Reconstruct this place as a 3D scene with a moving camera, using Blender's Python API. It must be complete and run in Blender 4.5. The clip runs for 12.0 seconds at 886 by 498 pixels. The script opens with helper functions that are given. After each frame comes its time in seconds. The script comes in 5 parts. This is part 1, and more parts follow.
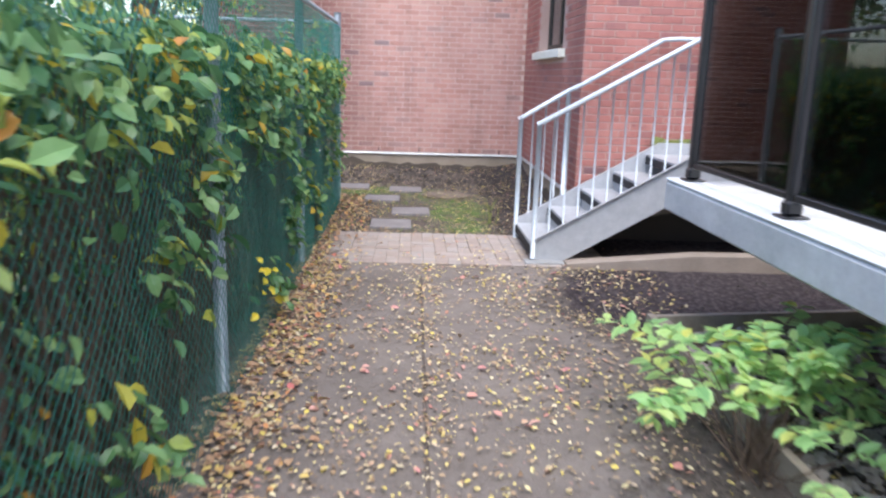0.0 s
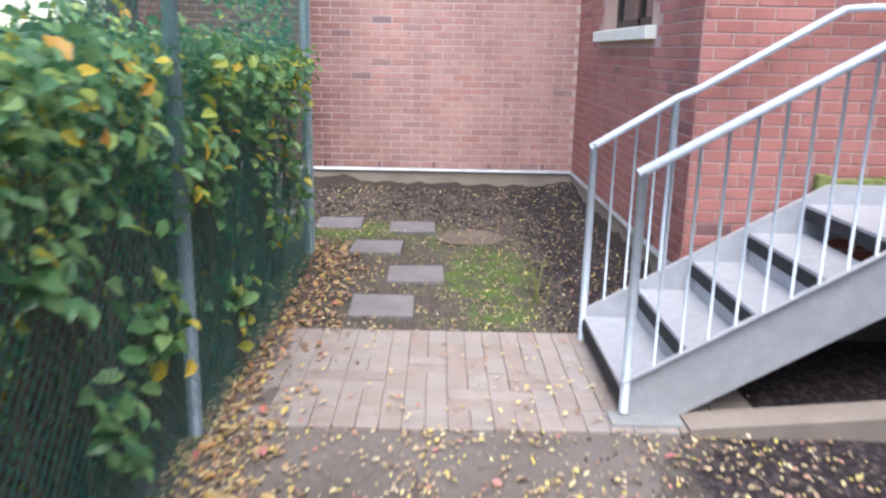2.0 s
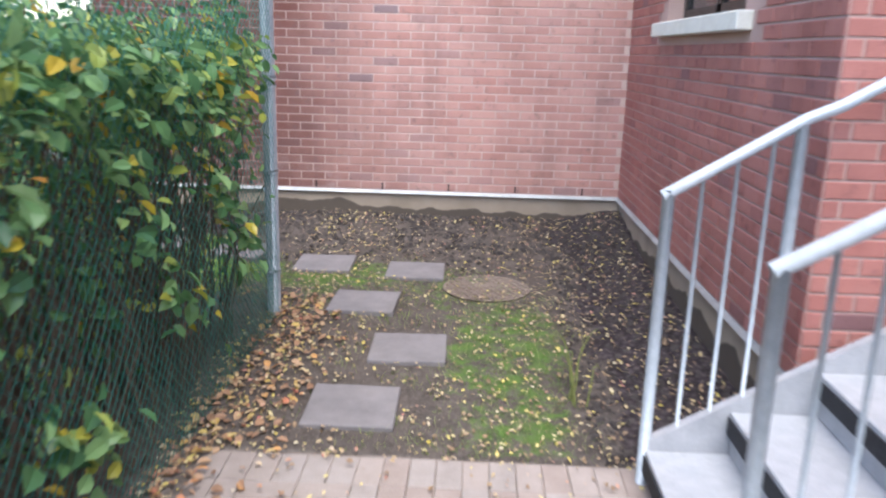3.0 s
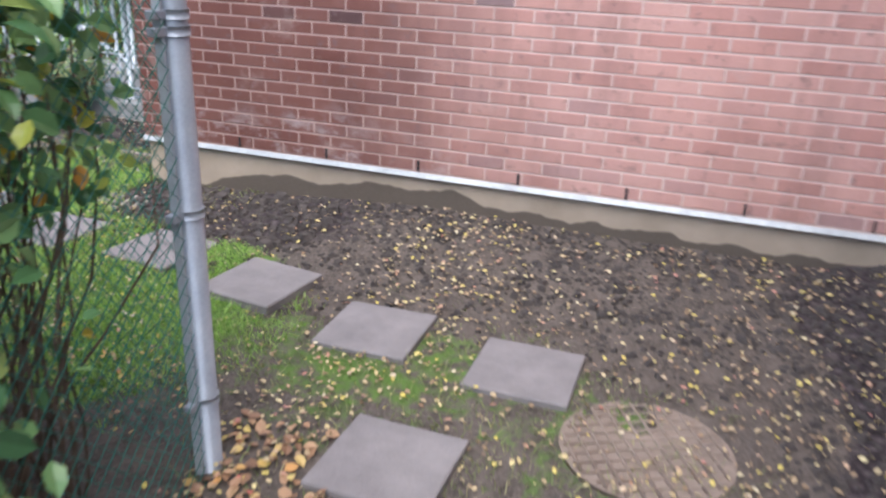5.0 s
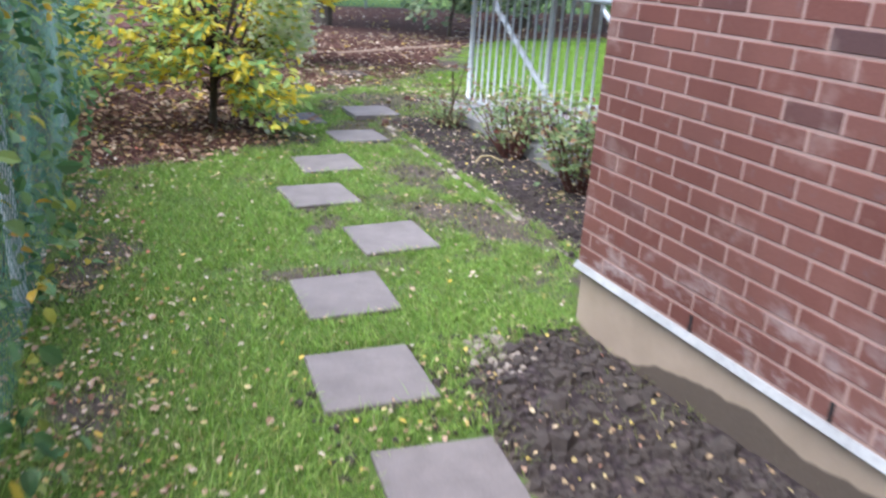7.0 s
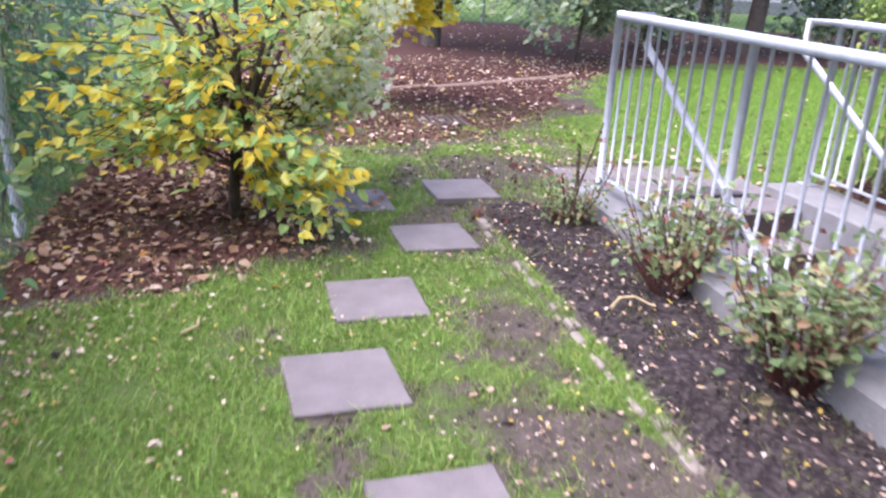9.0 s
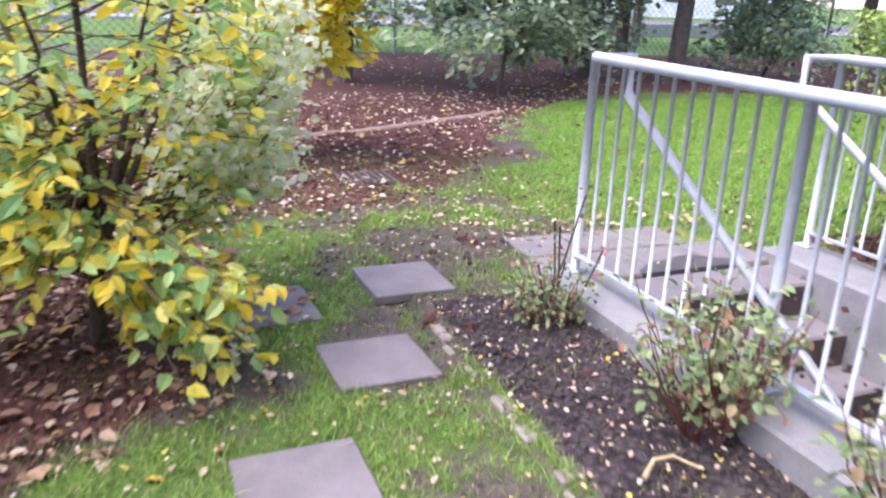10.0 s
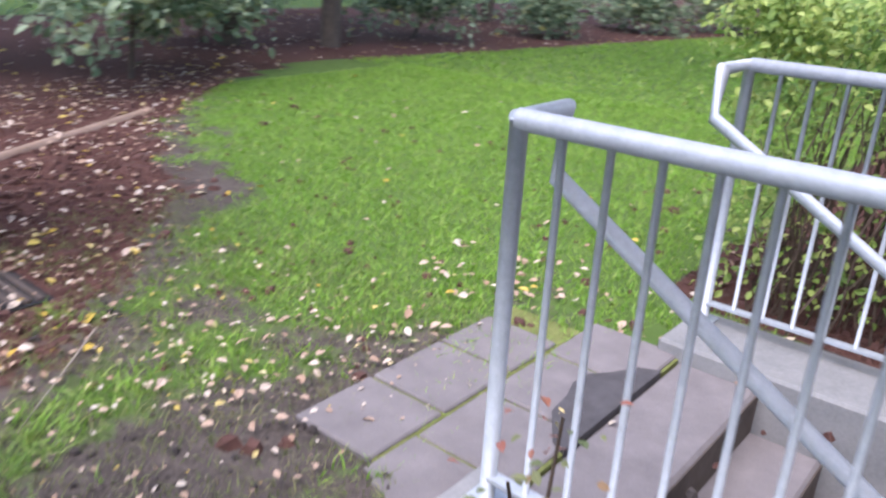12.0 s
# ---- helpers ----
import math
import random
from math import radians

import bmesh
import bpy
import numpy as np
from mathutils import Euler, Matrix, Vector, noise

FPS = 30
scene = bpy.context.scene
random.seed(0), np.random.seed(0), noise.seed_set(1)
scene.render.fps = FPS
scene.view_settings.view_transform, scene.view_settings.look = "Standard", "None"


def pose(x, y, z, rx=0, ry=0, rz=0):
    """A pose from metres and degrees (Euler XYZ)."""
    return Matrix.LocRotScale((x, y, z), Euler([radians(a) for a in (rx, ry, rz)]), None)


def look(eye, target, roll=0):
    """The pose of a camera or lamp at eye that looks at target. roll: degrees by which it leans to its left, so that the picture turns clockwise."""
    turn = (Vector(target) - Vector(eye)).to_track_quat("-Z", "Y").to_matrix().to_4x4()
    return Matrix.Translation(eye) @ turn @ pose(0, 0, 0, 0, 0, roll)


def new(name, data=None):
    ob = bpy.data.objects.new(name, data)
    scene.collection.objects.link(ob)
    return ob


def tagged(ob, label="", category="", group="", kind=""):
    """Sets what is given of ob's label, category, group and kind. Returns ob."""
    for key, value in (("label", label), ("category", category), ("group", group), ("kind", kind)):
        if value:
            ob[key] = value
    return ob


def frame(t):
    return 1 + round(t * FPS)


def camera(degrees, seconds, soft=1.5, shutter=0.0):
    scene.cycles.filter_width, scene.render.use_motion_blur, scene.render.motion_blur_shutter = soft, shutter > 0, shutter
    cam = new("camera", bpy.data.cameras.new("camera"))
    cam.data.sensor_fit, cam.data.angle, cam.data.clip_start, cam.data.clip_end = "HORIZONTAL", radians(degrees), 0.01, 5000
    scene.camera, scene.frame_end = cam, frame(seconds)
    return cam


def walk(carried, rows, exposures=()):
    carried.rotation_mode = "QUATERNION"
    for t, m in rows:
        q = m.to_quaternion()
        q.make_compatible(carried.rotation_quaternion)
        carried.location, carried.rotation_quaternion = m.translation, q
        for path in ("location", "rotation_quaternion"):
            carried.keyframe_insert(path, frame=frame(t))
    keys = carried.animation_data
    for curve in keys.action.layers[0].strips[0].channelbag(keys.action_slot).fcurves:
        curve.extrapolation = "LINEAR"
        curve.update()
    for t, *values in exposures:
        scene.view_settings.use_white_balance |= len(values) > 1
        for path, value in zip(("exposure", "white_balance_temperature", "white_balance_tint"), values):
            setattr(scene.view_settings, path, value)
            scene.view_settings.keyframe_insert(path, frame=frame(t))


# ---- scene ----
cam = camera(59.2, 12.0, 2.3, 0.5)
METRES, EYE, TILT, LEAN, TURN = 14.9, 1.5, 0.0, 0.0, -2.5
ROWS = [
    (0.0, 0.0, 0.0, 0.0, 0.39, -12.49, -1.77),
    (0.5, -0.0026, 0.0492, 0.0019, 1.46, -13.87, -2.85),
    (1.0, -0.0041, 0.0999, 0.0037, 0.73, -14.61, -1.55),
    (1.5, -0.0005, 0.1471, 0.006, 2.44, -15.18, -2.43),
    (2.0, 0.0015, 0.196, 0.0083, 2.35, -14.22, -1.16),
    (2.5, 0.0085, 0.2475, 0.0078, 3.24, -13.61, -1.84),
    (3.0, 0.0082, 0.2978, 0.0067, 5.06, -14.23, -1.48),
    (5.0, 0.0109, 0.4768, 0.0081, 22.47, -21.45, -2.12),
    (5.5, 0.0029, 0.5172, 0.0055, 31.9, -19.75, -4.24),
    (6.0, -0.0059, 0.5559, 0.0054, 45.71, -18.31, -4.49),
    (6.5, -0.0242, 0.5889, 0.0037, 60.27, -20.61, -5.6),
    (7.0, -0.0506, 0.6137, 0.0053, 68.9, -20.54, -3.37),
    (9.0, -0.1818, 0.6631, 0.0092, 77.69, -20.54, -3.1),
    (9.5, -0.2178, 0.6655, 0.0108, 73.84, -19.36, -2.32),
    (10.0, -0.2555, 0.6718, 0.0099, 70.81, -18.47, -2.4),
    (10.5, -0.2937, 0.6769, 0.0106, 67.87, -19.31, -3.44),
    (11.0, -0.3326, 0.6822, 0.0121, 59.93, -20.51, -2.69),
    (11.5, -0.3661, 0.6936, 0.0152, 52.4, -21.41, -3.26),
    (12.0, -0.3999, 0.7035, 0.0149, 42.6, -21.07, -2.95),
]
walk_rows = [(t, pose(0, 0, EYE, TILT, LEAN, TURN) @ pose(METRES * x, METRES * y, METRES * z, 90 + pitch, roll, yaw)) for t, x, y, z, yaw, pitch, roll in ROWS]
walk(cam, walk_rows, [(0.0, 1.75, 6500, 10), (3.0, 1.82, 6500, 10), (6.0, 1.88, 6500, 10), (7.0, 1.95, 6500, 12), (9.0, 2.12, 6500, 30), (10.5, 2.10, 6500, 26), (11.5, 1.93, 6500, 22), (12.0, 1.71, 6500, 22)])

# ---- world and light ----
world = bpy.data.worlds.new("sky")
scene.world = world
world.use_nodes = True
wt = world.node_tree
wt.nodes.clear()
sky = wt.nodes.new("ShaderNodeTexSky")
sky.sky_type = 'NISHITA'
sky.sun_disc = False
sky.sun_elevation = radians(63.8)
sky.sun_rotation = radians(173.4)
sky.air_density, sky.dust_density, sky.ozone_density = 1.0, 1.0, 1.0
bg = wt.nodes.new("ShaderNodeBackground")
bg.inputs["Strength"].default_value = 0.15
wo = wt.nodes.new("ShaderNodeOutputWorld")
wt.links.new(sky.outputs[0], bg.inputs["Color"])
wt.links.new(bg.outputs[0], wo.inputs["Surface"])
sun = new("sun", bpy.data.lights.new("sun", 'SUN'))
sun.data.energy, sun.data.angle, sun.data.color = 1.5, radians(60), (1.0, 0.97, 0.93)
sun.matrix_world = look((0.5, -4.3, 8.8), (0, 0, 0))

# ---- materials ----
class Nodes:
    """A short way to wire a material."""
    def __init__(self, name):
        self.mat = bpy.data.materials.new(name)
        self.mat.use_nodes = True
        self.tree = self.mat.node_tree
        self.tree.nodes.clear()
        self.out = self.add("ShaderNodeOutputMaterial")
        self.bsdf = self.add("ShaderNodeBsdfPrincipled")
        self.link(self.bsdf.outputs[0], self.out.inputs["Surface"])
        self.geo = self.add("ShaderNodeNewGeometry")

    def add(self, kind):
        return self.tree.nodes.new(kind)

    def link(self, a, b):
        self.tree.links.new(a, b)

    def put(self, sock, v):
        if isinstance(v, bpy.types.NodeSocket):
            self.link(v, sock)
        elif isinstance(v, (tuple, list)) and len(v) == 3 and sock.type == 'RGBA':
            sock.default_value = (*v, 1)
        else:
            sock.default_value = v

    def noise(self, scale, detail=4.0, rough=0.6, stretch=None):
        n = self.add("ShaderNodeTexNoise")
        n.inputs["Scale"].default_value = scale
        n.inputs["Detail"].default_value = detail
        n.inputs["Roughness"].default_value = rough
        src = self.geo.outputs["Position"]
        if stretch:
            m = self.add("ShaderNodeVectorMath")
            m.operation = 'MULTIPLY'
            self.link(src, m.inputs[0])
            m.inputs[1].default_value = stretch
            src = m.outputs[0]
        self.link(src, n.inputs["Vector"])
        return n.outputs["Fac"]

    def cells(self, scale, out="Distance"):
        n = self.add("ShaderNodeTexVoronoi")
        n.inputs["Scale"].default_value = scale
        self.link(self.geo.outputs["Position"], n.inputs["Vector"])
        return n.outputs[out]

    def ramp(self, fac, *stops):
        r = self.add("ShaderNodeValToRGB")
        els = r.color_ramp.elements
        while len(els) < len(stops):
            els.new(0.5)
        for e, (p, c) in zip(els, stops):
            e.position = p
            e.color = (*c, 1) if isinstance(c, tuple) else (c, c, c, 1)
        self.link(fac, r.inputs[0])
        return r.outputs[0]

    def mix(self, fac, a, b, blend='MIX'):
        m = self.add("ShaderNodeMix")
        m.data_type, m.blend_type = 'RGBA', blend
        self.put(m.inputs["Factor"], fac)
        self.put(m.inputs[6], a)
        self.put(m.inputs[7], b)
        return m.outputs[2]

    def math(self, op, a, b=0.0):
        m = self.add("ShaderNodeMath")
        m.operation = op
        self.put(m.inputs[0], a)
        self.put(m.inputs[1], b)
        return m.outputs[0]

    def attr(self, name):
        a = self.add("ShaderNodeAttribute")
        a.attribute_name = name
        return a.outputs["Fac"]

    def obj_random(self):
        return self.add("ShaderNodeObjectInfo").outputs["Random"]

    def bump(self, height, strength=0.4, dist=0.01):
        b = self.add("ShaderNodeBump")
        b.inputs["Strength"].default_value = strength
        b.inputs["Distance"].default_value = dist
        self.link(height, b.inputs["Height"])
        self.link(b.outputs[0], self.bsdf.inputs["Normal"])

    def done(self, color, rough=0.8, metal=0.0, spec=0.3):
        self.put(self.bsdf.inputs["Base Color"], color)
        self.put(self.bsdf.inputs["Roughness"], rough)
        self.put(self.bsdf.inputs["Metallic"], metal)
        self.bsdf.inputs["Specular IOR Level"].default_value = spec
        return self.mat


def speckled(name, dark, light, scale=12.0, fine=90.0, rough=0.85, metal=0.0, bump=0.3, dist=0.006, spec=0.3):
    n = Nodes(name)
    c = n.mix(n.ramp(n.noise(scale), (0.3, 0.0), (0.7, 1.0)), dark, light)
    f = n.noise(fine, 3.0)
    c = n.mix(0.35, c, n.mix(f, tuple(v * 0.6 for v in dark), tuple(min(1, v * 1.3) for v in light)))
    n.bump(f, bump, dist)
    return n.done(c, rough, metal, spec)


def brick_material(name, by_object, tone=(0.95, 1.03, 1.04)):
    n = Nodes(name)
    r = n.obj_random() if by_object else n.geo.outputs["Random Per Island"]
    c = n.ramp(r, (0.0, (0.49, 0.225, 0.19)), (0.35, (0.56, 0.275, 0.232)), (0.75, (0.61, 0.32, 0.272)), (0.92, (0.54, 0.27, 0.235)), (0.97, (0.40, 0.22, 0.205)), (1.0, (0.26, 0.175, 0.185)))
    big = n.noise(0.9, 3.0)
    c = n.mix(n.ramp(big, (0.35, 0.0), (0.75, 0.45)), c, (0.48, 0.275, 0.25))
    damp = n.ramp(n.noise(1.7, 4.0, 0.6, (1.0, 1.0, 0.6)), (0.45, 0.0), (0.7, 1.0))
    c = n.mix(n.math('MULTIPLY', damp, 0.3), c, (0.19, 0.085, 0.075))
    sep = n.add("ShaderNodeSeparateXYZ")
    n.link(n.geo.outputs["Position"], sep.inputs[0])
    # The shade over the wall's west end is painted in, with a soft edge.
    shade = n.math('ADD', sep.outputs[0], n.math('MULTIPLY', n.noise(1.3, 4.0), 1.3))
    shade = n.ramp(n.math('MULTIPLY', n.math('ADD', shade, 1.85), 0.4), (0.38, 1.0), (0.90, 0.0))
    c = n.mix(n.math('MULTIPLY', shade, 0.88), c, (0.215, 0.135, 0.125), 'MULTIPLY')
    runs = n.ramp(n.noise(6.0, 4.0, 0.65, (1.0, 1.0, 0.16)), (0.52, 0.0), (0.72, 1.0))
    c = n.mix(n.math('MULTIPLY', runs, 0.30), c, (0.14, 0.075, 0.07))
    spots = n.ramp(n.noise(14.0, 5.0), (0.58, 0.0), (0.68, 1.0))
    c = n.mix(n.math('MULTIPLY', spots, 0.55), c, (0.16, 0.095, 0.095))
    bloom = n.ramp(n.noise(3.0, 6.0), (0.59, 0.0), (0.74, 1.0))
    c = n.mix(n.math('MULTIPLY', bloom, 0.30), c, (0.6, 0.45, 0.41))
    low = n.ramp(n.math('ADD', sep.outputs[2], n.math('MULTIPLY', n.noise(2.4, 3.0), 0.5)), (0.72, 1.0), (1.02, 0.0))
    salts = n.math('MULTIPLY', n.math('MULTIPLY', low, shade), n.ramp(n.noise(7.0, 5.0, 0.65, (1.0, 1.0, 1.8)), (0.50, 0.0), (0.66, 1.0)))
    c = n.mix(n.math('MULTIPLY', salts, 0.55), c, (0.52, 0.42, 0.42))
    fine = n.noise(120.0, 3.0)
    c = n.mix(0.6, c, n.mix(fine, (0.72, 0.70, 0.68), (1.22, 1.24, 1.24)), 'MULTIPLY')
    c = n.mix(1.0, c, tone, 'MULTIPLY')
    n.bump(fine, 0.35, 0.004)
    return n.done(c, 0.88, 0, 0.2)


def leaf_material(name, stops, gloss=0.45, thin=0.35):
    n = Nodes(name)
    c = n.ramp(n.geo.outputs["Random Per Island"], *stops)
    c = n.mix(n.math('MULTIPLY', n.noise(45.0, 2.0), 0.26), c, tuple(v * 0.6 for v in stops[0][1]))
    n.done(c, gloss, 0, 0.35)
    if thin:
        t = n.add("ShaderNodeBsdfTranslucent")
        n.put(t.inputs["Color"], c)
        m = n.add("ShaderNodeMixShader")
        m.inputs[0].default_value = thin
        n.link(n.bsdf.outputs[0], m.inputs[1])
        n.link(t.outputs[0], m.inputs[2])
        n.link(m.outputs[0], n.out.inputs["Surface"])
    return n.mat


def ground_material():
    n = Nodes("ground_soil_and_turf")
    grass, mulch, hard, bed = (n.attr(a) for a in ("grass", "mulch", "hard", "bed"))
    fine, mid, big = n.noise(70.0, 5.0), n.noise(9.0, 5.0), n.noise(1.6, 4.0)
    soil = n.mix(n.ramp(mid, (0.3, 0.0), (0.7, 1.0)), (0.046, 0.038, 0.034), (0.118, 0.098, 0.086))
    soil = n.mix(n.ramp(fine, (0.45, 0.0), (0.7, 1.0)), soil, (0.15, 0.124, 0.106))
    dark = n.mix(n.ramp(n.cells(26.0), (0.1, 0.0), (0.6, 1.0)), (0.098, 0.078, 0.080), (0.028, 0.022, 0.024))
    dark = n.mix(n.ramp(fine, (0.5, 0.0), (0.75, 0.5)), dark, (0.11, 0.09, 0.092))
    bark = n.mix(n.ramp(n.noise(30.0, 6.0, 0.7, (1, 2.2, 1)), (0.35, 0.0), (0.65, 1.0)), (0.048, 0.022, 0.019), (0.150, 0.073, 0.060))
    bark = n.mix(n.ramp(big, (0.4, 0.0), (0.8, 0.6)), bark, (0.10, 0.05, 0.04))
    turf = n.mix(mid, (0.05, 0.105, 0.024), (0.13, 0.21, 0.05))
    turf = n.mix(n.ramp(fine, (0.45, 0.0), (0.8, 0.5)), turf, (0.11, 0.105, 0.055))
    path = n.mix(n.ramp(big, (0.3, 0.0), (0.75, 1.0)), (0.118, 0.098, 0.087), (0.205, 0.174, 0.156))
    path = n.mix(n.ramp(n.noise(140.0, 4.0), (0.40, 0.0), (0.78, 0.6)), path, (0.25, 0.22, 0.20))
    path = n.mix(n.ramp(mid, (0.55, 0.0), (0.75, 0.6)), path, (0.13, 0.108, 0.095))

    def edge(a):
        s = n.math('ADD', a, n.math('MULTIPLY', n.math('SUBTRACT', n.noise(11.0, 5.0, 0.7), 0.5), 0.9))
        return n.ramp(s, (0.42, 0.0), (0.58, 1.0))
    c = n.mix(edge(hard), soil, path)
    c = n.mix(edge(bed), c, dark)
    c = n.mix(edge(mulch), c, bark)
    c = n.mix(edge(grass), c, turf)
    h = n.math('ADD', n.math('MULTIPLY', fine, 0.6), mid)
    n.bump(h, 0.7, 0.03)
    return n.done(c, 0.95, 0, 0.15)


GALV = speckled("galvanised_steel", (0.36, 0.40, 0.44), (0.50, 0.545, 0.59), 30, 160, 0.42, 0.25, 0.08, 0.002, 0.5)
GALV_POST = speckled("dull_galvanised_post", (0.25, 0.28, 0.32), (0.38, 0.41, 0.45), 9, 120, 0.42, 0.3, 0.08, 0.002, 0.5)
GALV_PLATE = speckled("galvanised_plate", (0.33, 0.34, 0.36), (0.45, 0.455, 0.475), 14, 120, 0.5, 0.2, 0.08, 0.002, 0.5)
# Near-black: paints the shaded gaps under the treads; also grate frame and weep slots.
NEAR_BLACK = speckled("near_black", (0.015, 0.015, 0.017), (0.03, 0.03, 0.034), 20, 120, 0.7)


def mortar_material(name, tone=(1.0, 1.0, 1.0)):
    """Pale mortar, redder towards the west end, where shade is painted into it."""
    n = Nodes(name)
    c = n.mix(n.ramp(n.noise(2.2), (0.3, 0.0), (0.7, 1.0)), (0.56, 0.40, 0.35), (0.72, 0.56, 0.50))
    sep = n.add("ShaderNodeSeparateXYZ")
    n.link(n.geo.outputs["Position"], sep.inputs[0])
    # Painted shade over the west end, masked as on the brick.
    shade = n.math('ADD', sep.outputs[0], n.math('MULTIPLY', n.noise(1.3, 4.0), 1.3))
    shade = n.ramp(n.math('MULTIPLY', n.math('ADD', shade, 1.85), 0.4), (0.38, 1.0), (0.90, 0.0))
    c = n.mix(n.math('MULTIPLY', shade, 0.82), c, (0.235, 0.13, 0.11))
    fine = n.noise(140.0, 3.0)
    c = n.mix(0.3, c, n.mix(fine, (0.22, 0.14, 0.13), (0.6, 0.46, 0.42)))
    c = n.mix(1.0, c, tone, 'MULTIPLY')
    n.bump(fine, 0.4, 0.004)
    return n.done(c, 0.95, 0, 0.3)


MORTAR = mortar_material("mortar")
# Darker copy of the mortar, to go with the darkened brick.
DARK_MORTAR = mortar_material("darkened_mortar", (0.72, 0.66, 0.66))
BRICK_ONE = brick_material("red_brick_single", True)
BRICK_MANY = brick_material("red_brick", False)
# Darkened brick copies: the side wall's shade painted in, stair wall toned alike.
DARK_TONE = (0.70, 0.57, 0.57)
DARK_ONE = brick_material("darkened_brick_single", True, DARK_TONE)
DARK_MANY = brick_material("darkened_brick", False, DARK_TONE)


def splashed():
    """Render with an uneven dark band of soil splashed up from the bed."""
    n = Nodes("foundation_render")
    c = n.mix(n.ramp(n.noise(3.0), (0.3, 0.0), (0.7, 1.0)), (0.29, 0.232, 0.178), (0.41, 0.33, 0.26))
    sep = n.add("ShaderNodeSeparateXYZ")
    n.link(n.geo.outputs["Position"], sep.inputs[0])
    line = n.math('ADD', 0.285, n.math('MULTIPLY', n.noise(3.4, 3.0, 0.45, (1, 1, 0.0)), 0.20))
    line = n.math('ADD', line, n.math('MULTIPLY', n.math('MINIMUM', sep.outputs[0], -1.2), 0.075))
    bank = n.ramp(n.math('MULTIPLY', n.math('ADD', sep.outputs[0], 3.0), 0.4), (0.20, 0.0), (0.44, 1.0), (0.86, 1.0), (1.0, 0.0))
    line = n.math('ADD', line, n.math('MULTIPLY', bank, 0.06))
    mud = n.ramp(n.math('SUBTRACT', line, sep.outputs[2]), (0.0, 0.0), (0.012, 1.0))
    c = n.mix(n.math('MULTIPLY', mud, 0.88), c, (0.048, 0.038, 0.032))
    fine = n.noise(90.0, 3.0)
    c = n.mix(0.12, c, n.mix(fine, (0.13, 0.11, 0.09), (0.40, 0.34, 0.28)))
    n.bump(fine, 0.3, 0.004)
    return n.done(c, 0.92, 0, 0.2)


FOUNDATION = splashed()
KERB_STONE = speckled("rough_edge_concrete", (0.20, 0.165, 0.14), (0.30, 0.25, 0.215), 5, 90, 0.92, 0, 0.4, 0.004)
CONCRETE = speckled("grey_concrete", (0.165, 0.17, 0.172), (0.30, 0.30, 0.298), 4, 70, 0.88, 0, 0.35, 0.004)
DECK_CONCRETE = speckled("pale_deck_concrete", (0.36, 0.362, 0.37), (0.58, 0.582, 0.585), 5, 60, 0.85, 0, 0.35, 0.004)
DECK_RIM = speckled("white_painted_rim", (0.56, 0.565, 0.57), (0.74, 0.745, 0.75), 6, 90, 0.8, 0, 0.25, 0.003)
STONE_SILL = speckled("pale_cast_stone", (0.58, 0.56, 0.50), (0.74, 0.72, 0.66), 10, 130, 0.85, 0, 0.2, 0.003)
FLASH = speckled("white_metal_flashing", (0.25, 0.26, 0.27), (0.47, 0.48, 0.485), 5, 40, 0.4, 0.2, 0.1, 0.002, 0.5)
SLAB = speckled("grey_concrete_slab", (0.145, 0.132, 0.134), (0.232, 0.212, 0.212), 7, 150, 0.92, 0, 0.4, 0.004)
RISER = speckled("dark_brown_riser", (0.05, 0.04, 0.035), (0.13, 0.105, 0.09), 7, 80, 0.95)
TIMBER = speckled("weathered_timber", (0.20, 0.165, 0.13), (0.36, 0.31, 0.25), 9, 60, 0.9, 0, 0.4, 0.004)
IRON = speckled("rusty_cast_iron", (0.15, 0.114, 0.093), (0.26, 0.205, 0.17), 9, 90, 0.8, 0.1, 0.4, 0.004)
GRATE_IRON = speckled("dark_cast_iron", (0.07, 0.055, 0.048), (0.15, 0.115, 0.10), 12, 90, 0.75, 0.1)
BLACK_METAL = speckled("black_powder_coat", (0.012, 0.012, 0.014), (0.02, 0.02, 0.023), 20, 200, 0.32, 0, 0.05, 0.001, 0.5)
GREEN_WIRE = speckled("green_vinyl_wire", (0.008, 0.088, 0.07), (0.022, 0.17, 0.135), 6, 60, 0.45, 0, 0.05, 0.001, 0.4)
GREY_WIRE = speckled("dull_steel_wire", (0.10, 0.13, 0.125), (0.20, 0.23, 0.225), 20, 60, 0.5, 0.5)
TWIG = speckled("brown_twig", (0.06, 0.042, 0.03), (0.14, 0.10, 0.075), 30, 120, 0.9)
PALE_TWIG = speckled("pale_dead_stalk", (0.40, 0.32, 0.17), (0.58, 0.48, 0.28), 30, 120, 0.85)
RED_TWIG = speckled("reddish_stem", (0.09, 0.035, 0.03), (0.17, 0.075, 0.06), 30, 120, 0.85)
TRUNK = speckled("dark_bark", (0.045, 0.036, 0.03), (0.13, 0.105, 0.085), 12, 50, 0.95, 0, 0.8, 0.02)
TAR = speckled("old_tar_patch", (0.055, 0.052, 0.055), (0.10, 0.095, 0.10), 12, 120, 0.9, 0, 0.5, 0.006)
MOSS = speckled("moss", (0.09, 0.11, 0.03), (0.22, 0.24, 0.08), 14, 90, 0.95, 0, 0.6, 0.01)
ROCK = speckled("grey_rubble", (0.17, 0.145, 0.125), (0.36, 0.32, 0.285), 8, 60, 0.92, 0, 0.5, 0.006)
ROAD = speckled("far_asphalt", (0.10, 0.10, 0.10), (0.16, 0.155, 0.15), 3, 60, 0.9)
